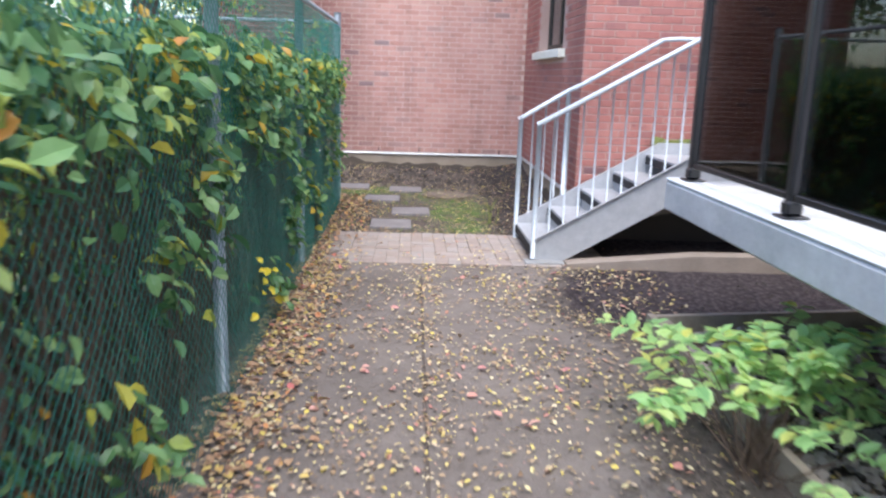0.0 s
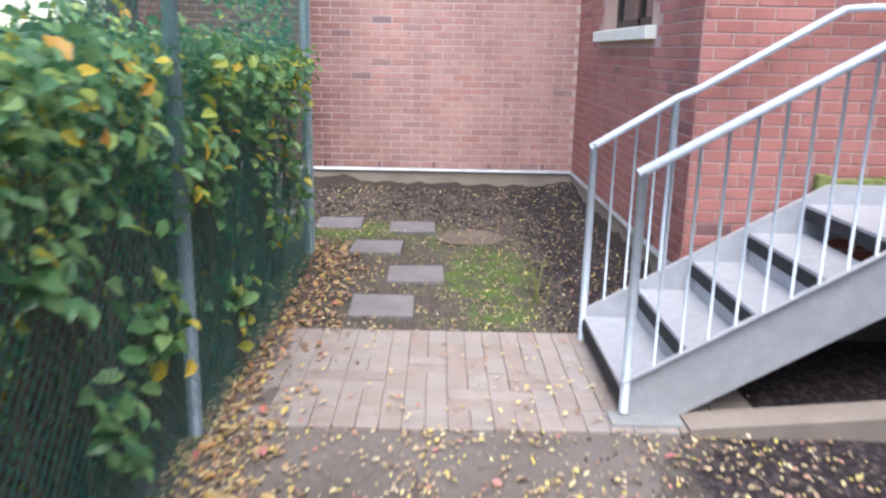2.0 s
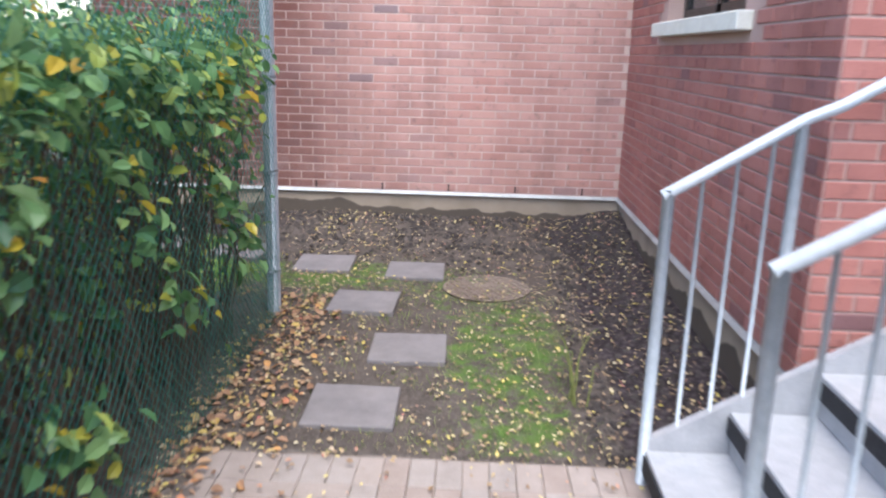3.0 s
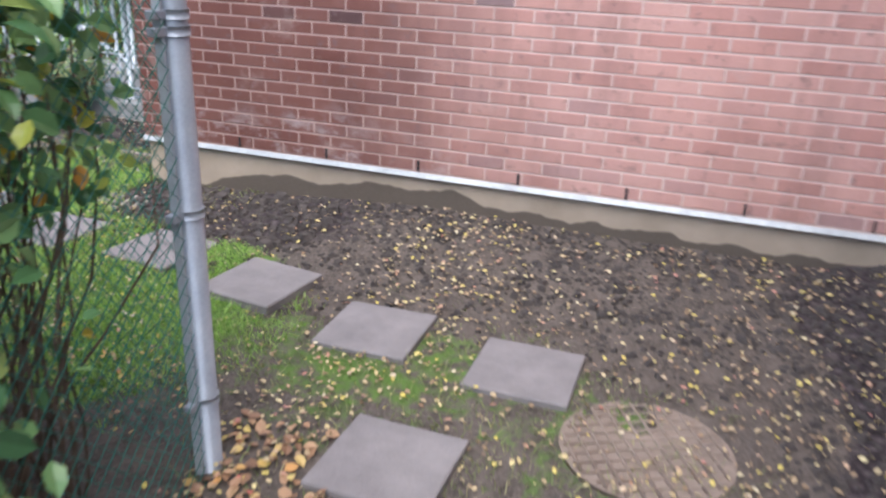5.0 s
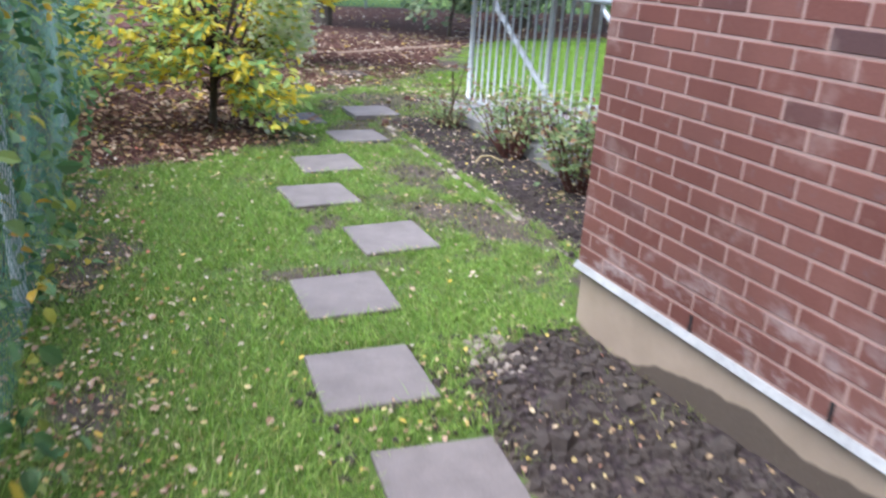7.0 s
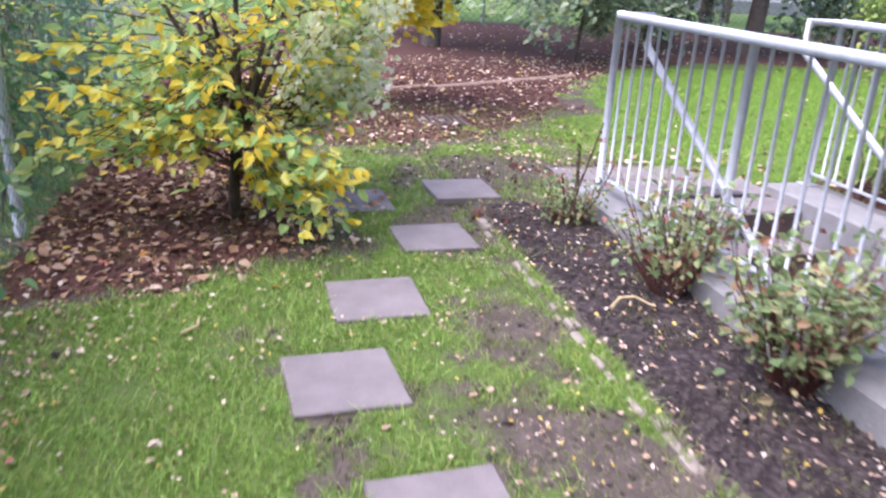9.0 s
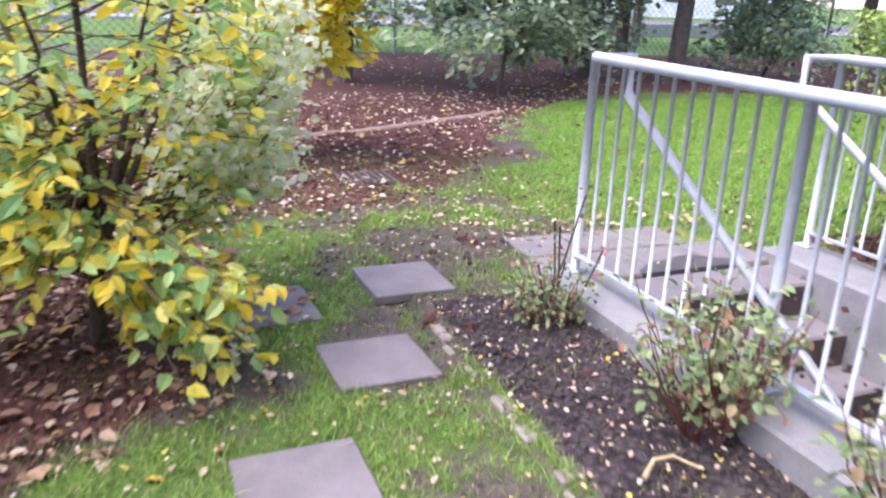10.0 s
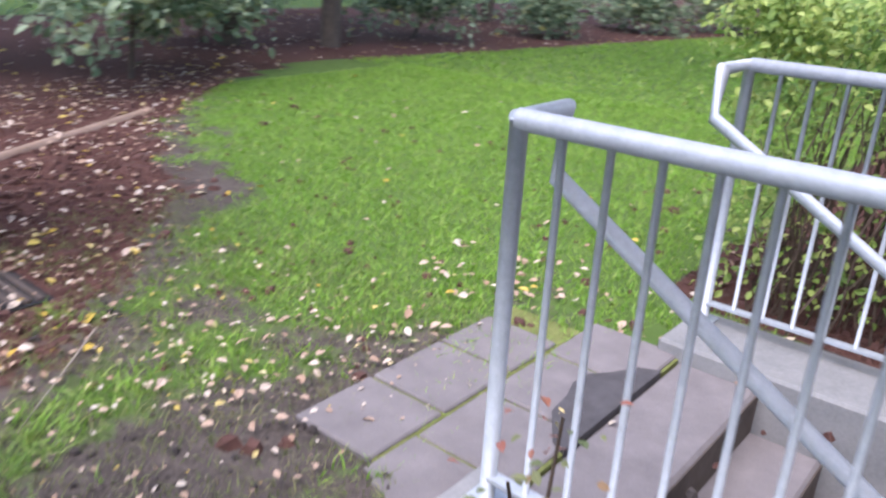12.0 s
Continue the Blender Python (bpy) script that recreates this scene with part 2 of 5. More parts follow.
WHITE = speckled("far_white_paint", (0.6, 0.6, 0.6), (0.78, 0.78, 0.77), 2, 40, 0.7)
WINDOW_FRAME = speckled("dark_brown_window_frame", (0.02, 0.018, 0.016), (0.04, 0.034, 0.03), 12, 90, 0.45)

HEDGE_LEAF = leaf_material("hedge_leaf", [(0.0, (0.05, 0.13, 0.06)), (0.40, (0.12, 0.25, 0.095)), (0.78, (0.26, 0.42, 0.17)), (0.90, (0.38, 0.44, 0.09)), (0.965, (0.60, 0.46, 0.05)), (1.0, (0.55, 0.24, 0.05))], 0.26)
YELLOW_LEAF = leaf_material("yellow_autumn_leaf", [(0.0, (0.22, 0.44, 0.16)), (0.34, (0.46, 0.66, 0.24)), (0.52, (0.72, 0.78, 0.26)), (0.64, (0.92, 0.82, 0.14)), (1.0, (0.94, 0.66, 0.03))], 0.3, 0.55)
GOLD_LEAF = leaf_material("golden_leaf", [(0.0, (0.60, 0.56, 0.08)), (0.4, (0.80, 0.66, 0.06)), (1.0, (0.88, 0.68, 0.06))], 0.4, 0.5)
PETAL = leaf_material("cream_flower", [(0.0, (0.60, 0.74, 0.36)), (0.4, (0.80, 0.84, 0.56)), (0.75, (0.88, 0.89, 0.72)), (1.0, (0.92, 0.92, 0.86))], 0.6, 0.55)
GREEN_LEAF = leaf_material("bright_green_leaf", [(0.0, (0.26, 0.50, 0.20)), (0.5, (0.46, 0.70, 0.28)), (0.85, (0.62, 0.78, 0.30)), (1.0, (0.70, 0.68, 0.16))], 0.4, 0.5)
SHRUB_LEAF = leaf_material("rose_leaf", [(0.0, (0.15, 0.25, 0.11)), (0.5, (0.30, 0.42, 0.18)), (0.8, (0.48, 0.50, 0.26)), (0.93, (0.34, 0.17, 0.10)), (1.0, (0.38, 0.13, 0.11))])
REDDISH_LEAF = leaf_material("reddening_leaf", [(0.0, (0.12, 0.16, 0.07)), (0.35, (0.24, 0.26, 0.12)), (0.55, (0.36, 0.14, 0.09)), (0.8, (0.37, 0.14, 0.12)), (1.0, (0.43, 0.20, 0.17))])
BOX_LEAF = leaf_material("light_hedge_leaf", [(0.0, (0.12, 0.22, 0.05)), (0.5, (0.28, 0.40, 0.09)), (1.0, (0.50, 0.58, 0.18))])
FAR_LEAF = leaf_material("far_shrub_leaf", [(0.0, (0.10, 0.18, 0.10)), (0.5, (0.29, 0.39, 0.24)), (0.9, (0.50, 0.60, 0.40)), (1.0, (0.50, 0.48, 0.14))])
LITTER = leaf_material("fallen_leaf", [(0.0, (0.24, 0.15, 0.09)), (0.3, (0.42, 0.30, 0.18)), (0.5, (0.60, 0.48, 0.28)), (0.64, (0.70, 0.56, 0.12)), (0.82, (0.66, 0.58, 0.40)), (0.94, (0.52, 0.30, 0.20)), (1.0, (0.48, 0.20, 0.17))], 0.6, 0.15)
PINK_LITTER = leaf_material("pink_fallen_leaf", [(0.0, (0.50, 0.22, 0.18)), (0.5, (0.58, 0.34, 0.28)), (1.0, (0.50, 0.14, 0.16))], 0.6, 0.15)
DRIFT = leaf_material("drifted_leaf", [(0.0, (0.20, 0.11, 0.07)), (0.3, (0.38, 0.22, 0.13)), (0.6, (0.54, 0.36, 0.21)), (0.8, (0.62, 0.46, 0.14)), (0.93, (0.62, 0.28, 0.12)), (1.0, (0.55, 0.16, 0.15))], 0.6, 0.15)
BROWN_LITTER = leaf_material("brown_fallen_leaf", [(0.0, (0.17, 0.085, 0.05)), (0.35, (0.32, 0.18, 0.11)), (0.65, (0.50, 0.33, 0.22)), (0.85, (0.62, 0.50, 0.38)), (0.95, (0.68, 0.48, 0.10)), (1.0, (0.5, 0.25, 0.06))], 0.6, 0.15)
PALE_LITTER = leaf_material("pale_fallen_leaf", [(0.0, (0.40, 0.25, 0.17)), (0.4, (0.55, 0.40, 0.30)), (0.75, (0.72, 0.64, 0.55)), (0.9, (0.70, 0.55, 0.12)), (1.0, (0.6, 0.4, 0.05))], 0.6, 0.15)
BLADE = leaf_material("grass_blade", [(0.0, (0.12, 0.25, 0.045)), (0.40, (0.26, 0.47, 0.085)), (0.8, (0.40, 0.60, 0.15)), (0.93, (0.46, 0.56, 0.18)), (1.0, (0.52, 0.46, 0.25))], 0.45, 0.35)
OLIVE = leaf_material("olive_tuft_blade", [(0.0, (0.12, 0.16, 0.05)), (0.5, (0.22, 0.28, 0.09)), (0.85, (0.34, 0.36, 0.15)), (1.0, (0.44, 0.38, 0.20))], 0.5, 0.3)
LUSH = leaf_material("lush_grass_blade", [(0.0, (0.13, 0.28, 0.035)), (0.45, (0.23, 0.45, 0.055)), (0.85, (0.34, 0.55, 0.09)), (1.0, (0.42, 0.50, 0.14))], 0.5, 0.3)
GROUND = ground_material()


def glass_material(name, tint, rough=0.02):
    n = Nodes(name)
    t = n.add("ShaderNodeBsdfTransparent")
    n.put(t.inputs["Color"], tint)
    g = n.add("ShaderNodeBsdfGlossy")
    g.inputs["Roughness"].default_value = rough
    f = n.add("ShaderNodeFresnel")
    f.inputs["IOR"].default_value = 1.5
    m = n.add("ShaderNodeMixShader")
    n.link(f.outputs[0], m.inputs[0])
    n.link(t.outputs[0], m.inputs[1])
    n.link(g.outputs[0], m.inputs[2])
    n.link(m.outputs[0], n.out.inputs["Surface"])
    return n.mat


SMOKED = glass_material("smoked_glass", (0.50, 0.52, 0.57))
DARK_GLASS = speckled("dark_window_glass", (0.02, 0.022, 0.025), (0.03, 0.032, 0.036), 2, 8, 0.05, 0, 0.0, 0.001, 0.8)


# ---- shaping helpers ----
def thing(name, label, category, at=(0, 0, 0), group="", kind=""):
    e = new(name)
    e.empty_display_size = 0.1
    e.location = at
    return tagged(e, label, category, group, kind)


def mesh_of(name, bm, material):
    me = bpy.data.meshes.new(name)
    bm.to_mesh(me)
    bm.free()
    me.materials.append(material)
    return me


def part(name, bm, material, parent=None, label=""):
    """Links a bmesh, shaped in world places, as one mesh; under parent if given."""
    me = mesh_of(name, bm, material) if isinstance(bm, bmesh.types.BMesh) else bm
    ob = new(name, me)
    if name in ("stem", "twig", "limb", "foliage", "blossom", "sprig"):
        tagged(ob, kind="stuff")
    if parent is not None:
        ob.parent = parent
        far, p = Vector((0, 0, 0)), parent
        while p is not None:
            far += p.location
            p = p.parent
        ob.location = -far
    return tagged(ob, label) if label else ob


def add_box(bm, x0, x1, y0, y1, z0, z1, bevel=0.0):
    made = bmesh.ops.create_cube(bm, size=1.0)["verts"]
    for v in made:
        v.co = Vector((x0 + (v.co.x + 0.5) * (x1 - x0), y0 + (v.co.y + 0.5) * (y1 - y0), z0 + (v.co.z + 0.5) * (z1 - z0)))
    if bevel:
        edges = list({e for v in made for e in v.link_edges})
        bmesh.ops.bevel(bm, geom=edges, offset=bevel, segments=1, affect='EDGES', profile=0.5)
    return bm


def box(x0, x1, y0, y1, z0, z1, bevel=0.0):
    return add_box(bmesh.new(), x0, x1, y0, y1, z0, z1, bevel)


def add_tube(bm, points, radius, sides=10, r_end=None):
    """A round bar along points, with its ends closed."""
    pts = [Vector(p) for p in points]
    rings = []
    for i, p in enumerate(pts):
        a = pts[max(i - 1, 0)]
        b = pts[min(i + 1, len(pts) - 1)]
        d = (b - a).normalized()
        ref = Vector((0, 0, 1)) if abs(d.z) < 0.9 else Vector((1, 0, 0))
        u = d.cross(ref).normalized()
        w = d.cross(u)
        r = radius if r_end is None else radius + (r_end - radius) * i / max(1, len(pts) - 1)
        if 0 < i < len(pts) - 1:
            d1, d2 = (p - a).normalized(), (b - p).normalized()
            r *= 1 / max(0.75, math.cos(d1.angle(d2) / 2))
        rings.append([bm.verts.new(p + (u * math.cos(k * math.tau / sides) + w * math.sin(k * math.tau / sides)) * r) for k in range(sides)])
    for a, b in zip(rings, rings[1:]):
        for k in range(sides):
            f = bm.faces.new((a[k], a[(k + 1) % sides], b[(k + 1) % sides], b[k]))
            f.smooth = True
    bm.faces.new(rings[0])
    bm.faces.new(list(reversed(rings[-1])))
    return bm


def tube(points, radius, sides=10, r_end=None):
    return add_tube(bmesh.new(), points, radius, sides, r_end)


def prism(outline, axis, a, b):
    """An outline in the plane across axis ('x' or 'y' or 'z'), drawn out from a to b."""
    bm = bmesh.new()
    def at(p, v):
        return {"x": (v, p[0], p[1]), "y": (p[0], v, p[1]), "z": (p[0], p[1], v)}[axis]
    lo = [bm.verts.new(at(p, a)) for p in outline]
    hi = [bm.verts.new(at(p, b)) for p in outline]
    bm.faces.new(lo)
    bm.faces.new(list(reversed(hi)))
    for i in range(len(outline)):
        j = (i + 1) % len(outline)
        bm.faces.new((lo[i], hi[i], hi[j], lo[j]))
    bmesh.ops.recalc_face_normals(bm, faces=bm.faces)
    return bm


def raw_mesh(name, verts, faces, material):
    me = bpy.data.meshes.new(name)
    me.from_pydata(verts, [], faces)
    me.materials.append(material)
    me.update()
    return me


RNG = np.random.default_rng(7)


def unit(v):
    return v / np.maximum(1e-9, np.linalg.norm(v, axis=1, keepdims=True))


def leaves_mesh(name, pos, size, material, facing=None, width=0.32, droop=0.3, fold=0.12, along=None):
    """One mesh of folded leaves: pos (n,3), size (n,), facing: the way that the blades' fronts look."""
    n = len(pos)
    if facing is None:
        facing = np.tile((0.0, 0.0, 1.0), (n, 1))
    nor = unit(facing + RNG.normal(0, droop, (n, 3)))
    if along is None:
        along = RNG.normal(0, 1, (n, 3))
    a = unit(along - nor * np.sum(along * nor, axis=1, keepdims=True))
    s = np.cross(nor, a)
    L = size[:, None]
    shape = ((0.0, 0.0, 0.0), (0.30, width * 0.9, fold), (0.68, width * 0.8, fold * 0.6), (1.0, 0.0, -fold), (0.68, -width * 0.8, fold * 0.6), (0.30, -width * 0.9, fold), (0.5, 0.0, 0.0))
    v = np.stack([pos + a * L * p + s * L * q + nor * L * h for p, q, h in shape], axis=1).reshape(-1, 3)
    base = np.arange(n)[:, None] * 7
    f = np.concatenate([base + np.array(t) for t in ((0, 6, 1), (1, 6, 2), (2, 6, 3), (3, 6, 4), (4, 6, 5), (5, 6, 0))])
    return raw_mesh(name, v.tolist(), f.tolist(), material)


def twig_mesh(name, starts, ends, r0, r1, material, sag=0.0, steps=4, wobble=0.0):
    """Many thin three-sided stems in one mesh."""
    bm_v, bm_f = [], []
    for s, e in zip(starts, ends):
        s, e = Vector(s), Vector(e)
        d = (e - s)
        u = d.cross(Vector((0.3, 0.2, 1))).normalized()
        w = d.normalized().cross(u)
        base = len(bm_v)
        for i in range(steps + 1):
            k = i / steps
            c = s + d * k + Vector((0, 0, -sag * 4 * k * (1 - k)))
            if wobble and 0 < i < steps:
                c += Vector(RNG.normal(0, wobble, 3).tolist())
            r = r0 + (r1 - r0) * k
            for q in range(3):
                bm_v.append(tuple(c + (u * math.cos(q * 2.094) + w * math.sin(q * 2.094)) * r))
        for i in range(steps):
            for q in range(3):
                a, b = base + i * 3 + q, base + i * 3 + (q + 1) % 3
                bm_f.append((a, b, b + 3, a + 3))
    return raw_mesh(name, bm_v, bm_f, material)


# ---- ground ----
def smooth(v):
    v = max(0.0, min(1.0, v))
    return v * v * (3 - 2 * v)


WEST, EAST, NORTH_WALL, SIDE_WALL, CORNER_Y = -2.83, 6.5, 10.93, 1.52, 7.15
WELL = (-6.45, WEST, 12.27, 13.40)


def ground_z(x, y):
    z = 0.04 + 0.06 * smooth((y - 6.8) / 3.2) + 0.025 * max(0.0, min(7.2, -x))
    if y > 9.6 and -3.0 < x < 2.0 and y < 12:
        z += 0.14 * smooth((y - 9.8) / 1.1) * smooth((x + 2.75) / 2.2)
    if x > 0.95 and 7.2 < y < 11:
        z += 0.10 * smooth((x - 0.95) / 0.6)
    if x < -2.9 and 11.3 < y < 12.1:
        z += 0.03
    return z


def lawn_edge(y):
    """The x of the mulch border west of the lawn."""
    pts = ((9, -8.0), (11.7, -10.4), (13.9, -11.5), (17.2, -13.4), (20, -12.9), (27, -11.9), (40, -10))
    for (a, xa), (b, xb) in zip(pts, pts[1:]):
        if y <= b:
            return xa + (xb - xa) * (y - a) / (b - a)
    return -10.0


def zones(x, y):
    """How much of turf, bark mulch, trodden path and dark bed lies at a place."""
    g = m = h = b = 0.0
    wob = noise.noise((x * 0.9, y * 0.9, 3.0)) * 0.35 + noise.noise((x * 2.7, y * 2.7, 8.0)) * 0.15
    if x > -0.9 and y < 7.2:
        h = 0.85 if y < 6.0 else 0.6
        h *= 1 - 0.75 * smooth((x + wob * 1.8 - 0.3) / 1.6)
        b = 0.5 * smooth((x + wob - 1.2) / 0.8)
        # Dark bed by the deck: wet soil, with the deck's shade painted into it.
        far = smooth((x + wob - 0.9) / 0.6) * smooth((y - 4.2) / 0.4)
        h *= 1 - far
        return 0, 0, h, max(b, far)
    if x <= -0.9 and y < 8.7 + 0.06 * (x + 0.8) * -1:
        return (0.55 + wob if x < -1.7 else 0.1), 0, 0, 0.3
    if x > -1.9 and y < 11:
        near = 1 - smooth((math.hypot((x - 0.55) / 0.45, (y - 8.1) / 0.9) - 0.6) / 0.6)
        moss = 0.16 * (1 - smooth((math.hypot((x + 0.3) / 0.9, (y - 9.5) / 0.8) - 0.6) / 0.5))
        g = 0.10 * near + moss + 0.27 * (1 - smooth((y - 9.6) / 0.5)) * (1 - smooth((x - 0.75) / 0.3))
        b = smooth((x - 0.85 + wob * 0.5) / 0.3) * 0.9 + 0.35 * smooth((y - 10.1) / 0.4)
        west = smooth((-x - 0.9) / 0.9)
        mud = smooth((y - 10.16 - wob * 0.3) / 0.16)
        g = g * (1 - west) + west * (0.8 - 0.75 * mud) + wob * 0.7 * (1 - west * mud)
        return g, 0, 0, b + 0.45 * west * mud
    if x > -3.1 and 10.0 < y < 11:
        mud = smooth((0.62 - math.hypot(max(0.0, -x - 2.22), max(0.0, 10.78 - y)) + wob * 0.22) / 0.14)
        return 0.75 * (1 - mud) + wob * 0.6 * (1 - mud), 0, 0, 0.8 * mud
    if -6.4 < x and 11.36 < y < 12.2:
        return 0, 0, 0, 1.0
    if x < -20:
        return 0.9, 0, 0, 0
    if y > 14 and x > -6.8:
        return 0.1, 0.9, 0, 0.2
    edge = lawn_edge(y)
    if x < edge:
        return 0, 1.0, 0, 0
    # lawn, with mulch washing in round the flowering shrub
    g = 0.64 + 0.26 * smooth((-x - 6.8) / 1.0)
    patch = noise.noise((x * 1.9, y * 1.9, 17.0)) * 0.30 + noise.noise((x * 6.0, y * 6.0, 4.0)) * 0.22
    g += 0.2 * (1 - smooth((-x - 1.9) / 0.7)) + patch * (1 - 0.75 * smooth((y - 12.3) / 1.0))
    g -= 0.11 * smooth((y - 10.72) / 0.2) * smooth((-x - 3.3) / 0.6) * (1 - smooth((-x - 6.4) / 0.3))
    shrub = 1 - smooth((math.hypot(x + 6.95, (y - 9.55) * 1.15) - 1.05 + wob * 0.5) / 0.45)
    south = smooth((-x - 5.2) / 0.6) * (1 - smooth((y - 9.75 - 0.22 * (-x - 6)) / 0.35))
    litter = smooth((-x - 7.45) / 0.8) * (1 - smooth((y - 10.95 - 0.70 * (-x - 7.3) + wob) / 1.5))
    m = max(shrub, south, litter * (0.74 if x > edge + 0.1 else 1.0))
    worn = (0.21 + 0.18 * noise.noise((x * 3.1, y * 3.1, 21.0))) * smooth((-x - 6.7) / 0.5) * (1 - smooth((y - 12.45 - 0.45 * (-x - 7.5)) / 0.5))
    thin = worn + 0.13 * (1 - smooth((abs(y - 11.9 + 0.3 * (x + 7)) - 0.5) / 0.7)) if x < -6 else 0.0
    bare = 0.26 * (1 - smooth((math.hypot((x + 4.4) / 1.2, (y - 10.95) / 0.35) - 0.5) / 0.6))
    edge_litter = 0.12 * (1 - smooth((y - 8.95 - 0.06 * -x) / 0.3)) if x > -6 else 0
    g = (g - thin - bare - edge_litter + wob * 1.05) * (1 - m)
    return g, m * 0.95, 0, 0


SLABS = ((-0.19, 7.6, 1), (0.0, 8.29, 1), (-0.33, 8.96, -1), (-0.72, 9.72, 1), (-0.07, 9.67, 1), (-1.36, 9.87, -8), (-2.02, 10.02, -6), (-2.66, 9.98, -4),
         (-3.33, 10.09, -2), (-3.93, 10.52, 1), (-4.68, 10.34, 3), (-5.32, 10.57, 0), (-6.01, 11.0, 1), (-6.72, 11.35, 1), (-6.62, 10.68, 2))


def by_slab(x, y):
    return any(abs(x - a) < 0.25 and abs(y - b) < 0.25 for a, b, _ in SLABS)


def zones_rough(x, y):
    return (x > -2.9 and 9.9 < y < 11) or (x > 0.9 and y < 11) or (-6.4 < x < -2.9 and 11.36 < y < 12.1)


def spaced(lo, hi, step, extra=()):
    n = max(1, round((hi - lo) / step))
    vals = [lo + (hi - lo) * i / n for i in range(n + 1)]
    for e in extra:
        vals = [v for v in vals if abs(v - e) > step * 0.4] + [e]
    return sorted(vals)


xs = [-400, -150, -70, -45, -32, -26] + spaced(-22, -11.4, 0.3) + spaced(-11.2, 2.6, 0.065, WELL[:2]) + spaced(2.9, 8, 0.5) + [12, 25, 60, 150, 400]
ys = [-400, -150, -60, -25, -12, -7, -4] + spaced(-2.5, -0.3, 0.2) + spaced(-0.1, 15.0, 0.065, WELL[2:]) + spaced(15.3, 28, 0.3) + [29, 31, 34, 38, 45, 60, 100, 200, 400]
gv, ga = [], []
for y in ys:
    for x in xs:
        z = ground_z(x, y)
        if -12 < x < 3 and -1 < y < 16:
            z += 0.012 * noise.noise((x * 3, y * 3, 0)) + (0.016 if y > 7.2 and zones_rough(x, y) else 0.005) * noise.noise((x * 9, y * 9, 5))
        if -7.2 < x < 0.5 and y > 7 and by_slab(x, y):
            z = ground_z(x, y) - 0.006
        gv.append((x, y, z))
        ga.append(zones(x, y))
W = len(xs)
gf = []
for j in range(len(ys) - 1):
    for i in range(W - 1):
        cx, cy = (xs[i] + xs[i + 1]) / 2, (ys[j] + ys[j + 1]) / 2
        if WELL[0] < cx < WELL[1] and WELL[2] < cy < WELL[3]:
            continue
        gf.append((j * W + i, j * W + i + 1, (j + 1) * W + i + 1, (j + 1) * W + i))
gm = raw_mesh("ground", gv, gf, GROUND)
for k, a in enumerate(("grass", "mulch", "hard", "bed")):
    at = gm.attributes.new(a, 'FLOAT', 'POINT')
    at.data.foreach_set("value", np.clip(np.array([r[k] for r in ga], dtype=np.float32), 0, 1))
for p in gm.polygons:
    p.use_smooth = True
ground = tagged(new("ground", gm), "damp soil, turf and bark mulch strewn with fallen leaves", "ground", kind="structure")

# ---- brick building ----
BL, BH, JOINT = 0.2025, 0.068, 0.010
FLASH_Z, TOP = 0.43, 6.0


def structure(name, bm, material, label, category):
    return tagged(part(name, bm, material), label, category, kind="structure")


wall_north = structure("wall_north", box(WEST, SIDE_WALL + 0.3, NORTH_WALL, NORTH_WALL + 0.3, FLASH_Z, TOP), MORTAR, "red brick wall with pale mortar joints", "wall")
# side wall with a window opening
WIN_Y0, WIN_Y1, SILL_Z, WIN_TOP = 8.2, 9.72, 1.80, 3.3
bm = bmesh.new()
X0, X1 = SIDE_WALL + 0.002, SIDE_WALL + 0.3
add_box(bm, X0, X1, CORNER_Y + 0.002, WIN_Y0, FLASH_Z, TOP)
add_box(bm, X0, X1, WIN_Y1, NORTH_WALL, FLASH_Z, TOP)
add_box(bm, X0, X1, WIN_Y0, WIN_Y1, FLASH_Z, SILL_Z)
add_box(bm, X0, X1, WIN_Y0, WIN_Y1, WIN_TOP, TOP)
wall_side = structure("wall_east", bm, DARK_MORTAR, "red brick wall in a darkened tone with a narrow window", "wall")
wall_stair = structure("wall_south", box(X1, EAST, CORNER_Y + 0.002, CORNER_Y + 0.3, FLASH_Z, TOP), DARK_MORTAR, "red brick wall behind the metal stairs", "wall")
structure("wall_west", box(WEST + 0.006, WEST + 0.3, NORTH_WALL + 0.3, 20, -1.2, TOP), MORTAR, "red brick end wall of the building", "wall")
structure("wall_house", box(EAST, EAST + 0.3, -8, CORNER_Y + 0.3, 0, TOP), MORTAR, "brick house wall beyond the deck", "wall")
structure("roof", box(WEST, EAST + 6, NORTH_WALL + 0.3, 20, TOP, TOP + 0.2), CONCRETE, "flat roof of the brick building", "roof")
# foundations and flashing
bm = box(WEST + 0.015, SIDE_WALL + 0.3, NORTH_WALL + 0.012, NORTH_WALL + 0.3, -0.2, FLASH_Z)
foundation = structure("foundation_north", bm, FOUNDATION, "tan rendered foundation strip with damp edge", "foundation")
structure("foundation_east", box(X0 + 0.012, X1, CORNER_Y + 0.02, NORTH_WALL, -0.2, FLASH_Z), FOUNDATION, "tan rendered foundation strip below brick", "foundation")
structure("foundation_south", box(X1, EAST, CORNER_Y + 0.02, CORNER_Y + 0.3, -0.2, FLASH_Z), FOUNDATION, "rendered foundation behind the stairs", "foundation")


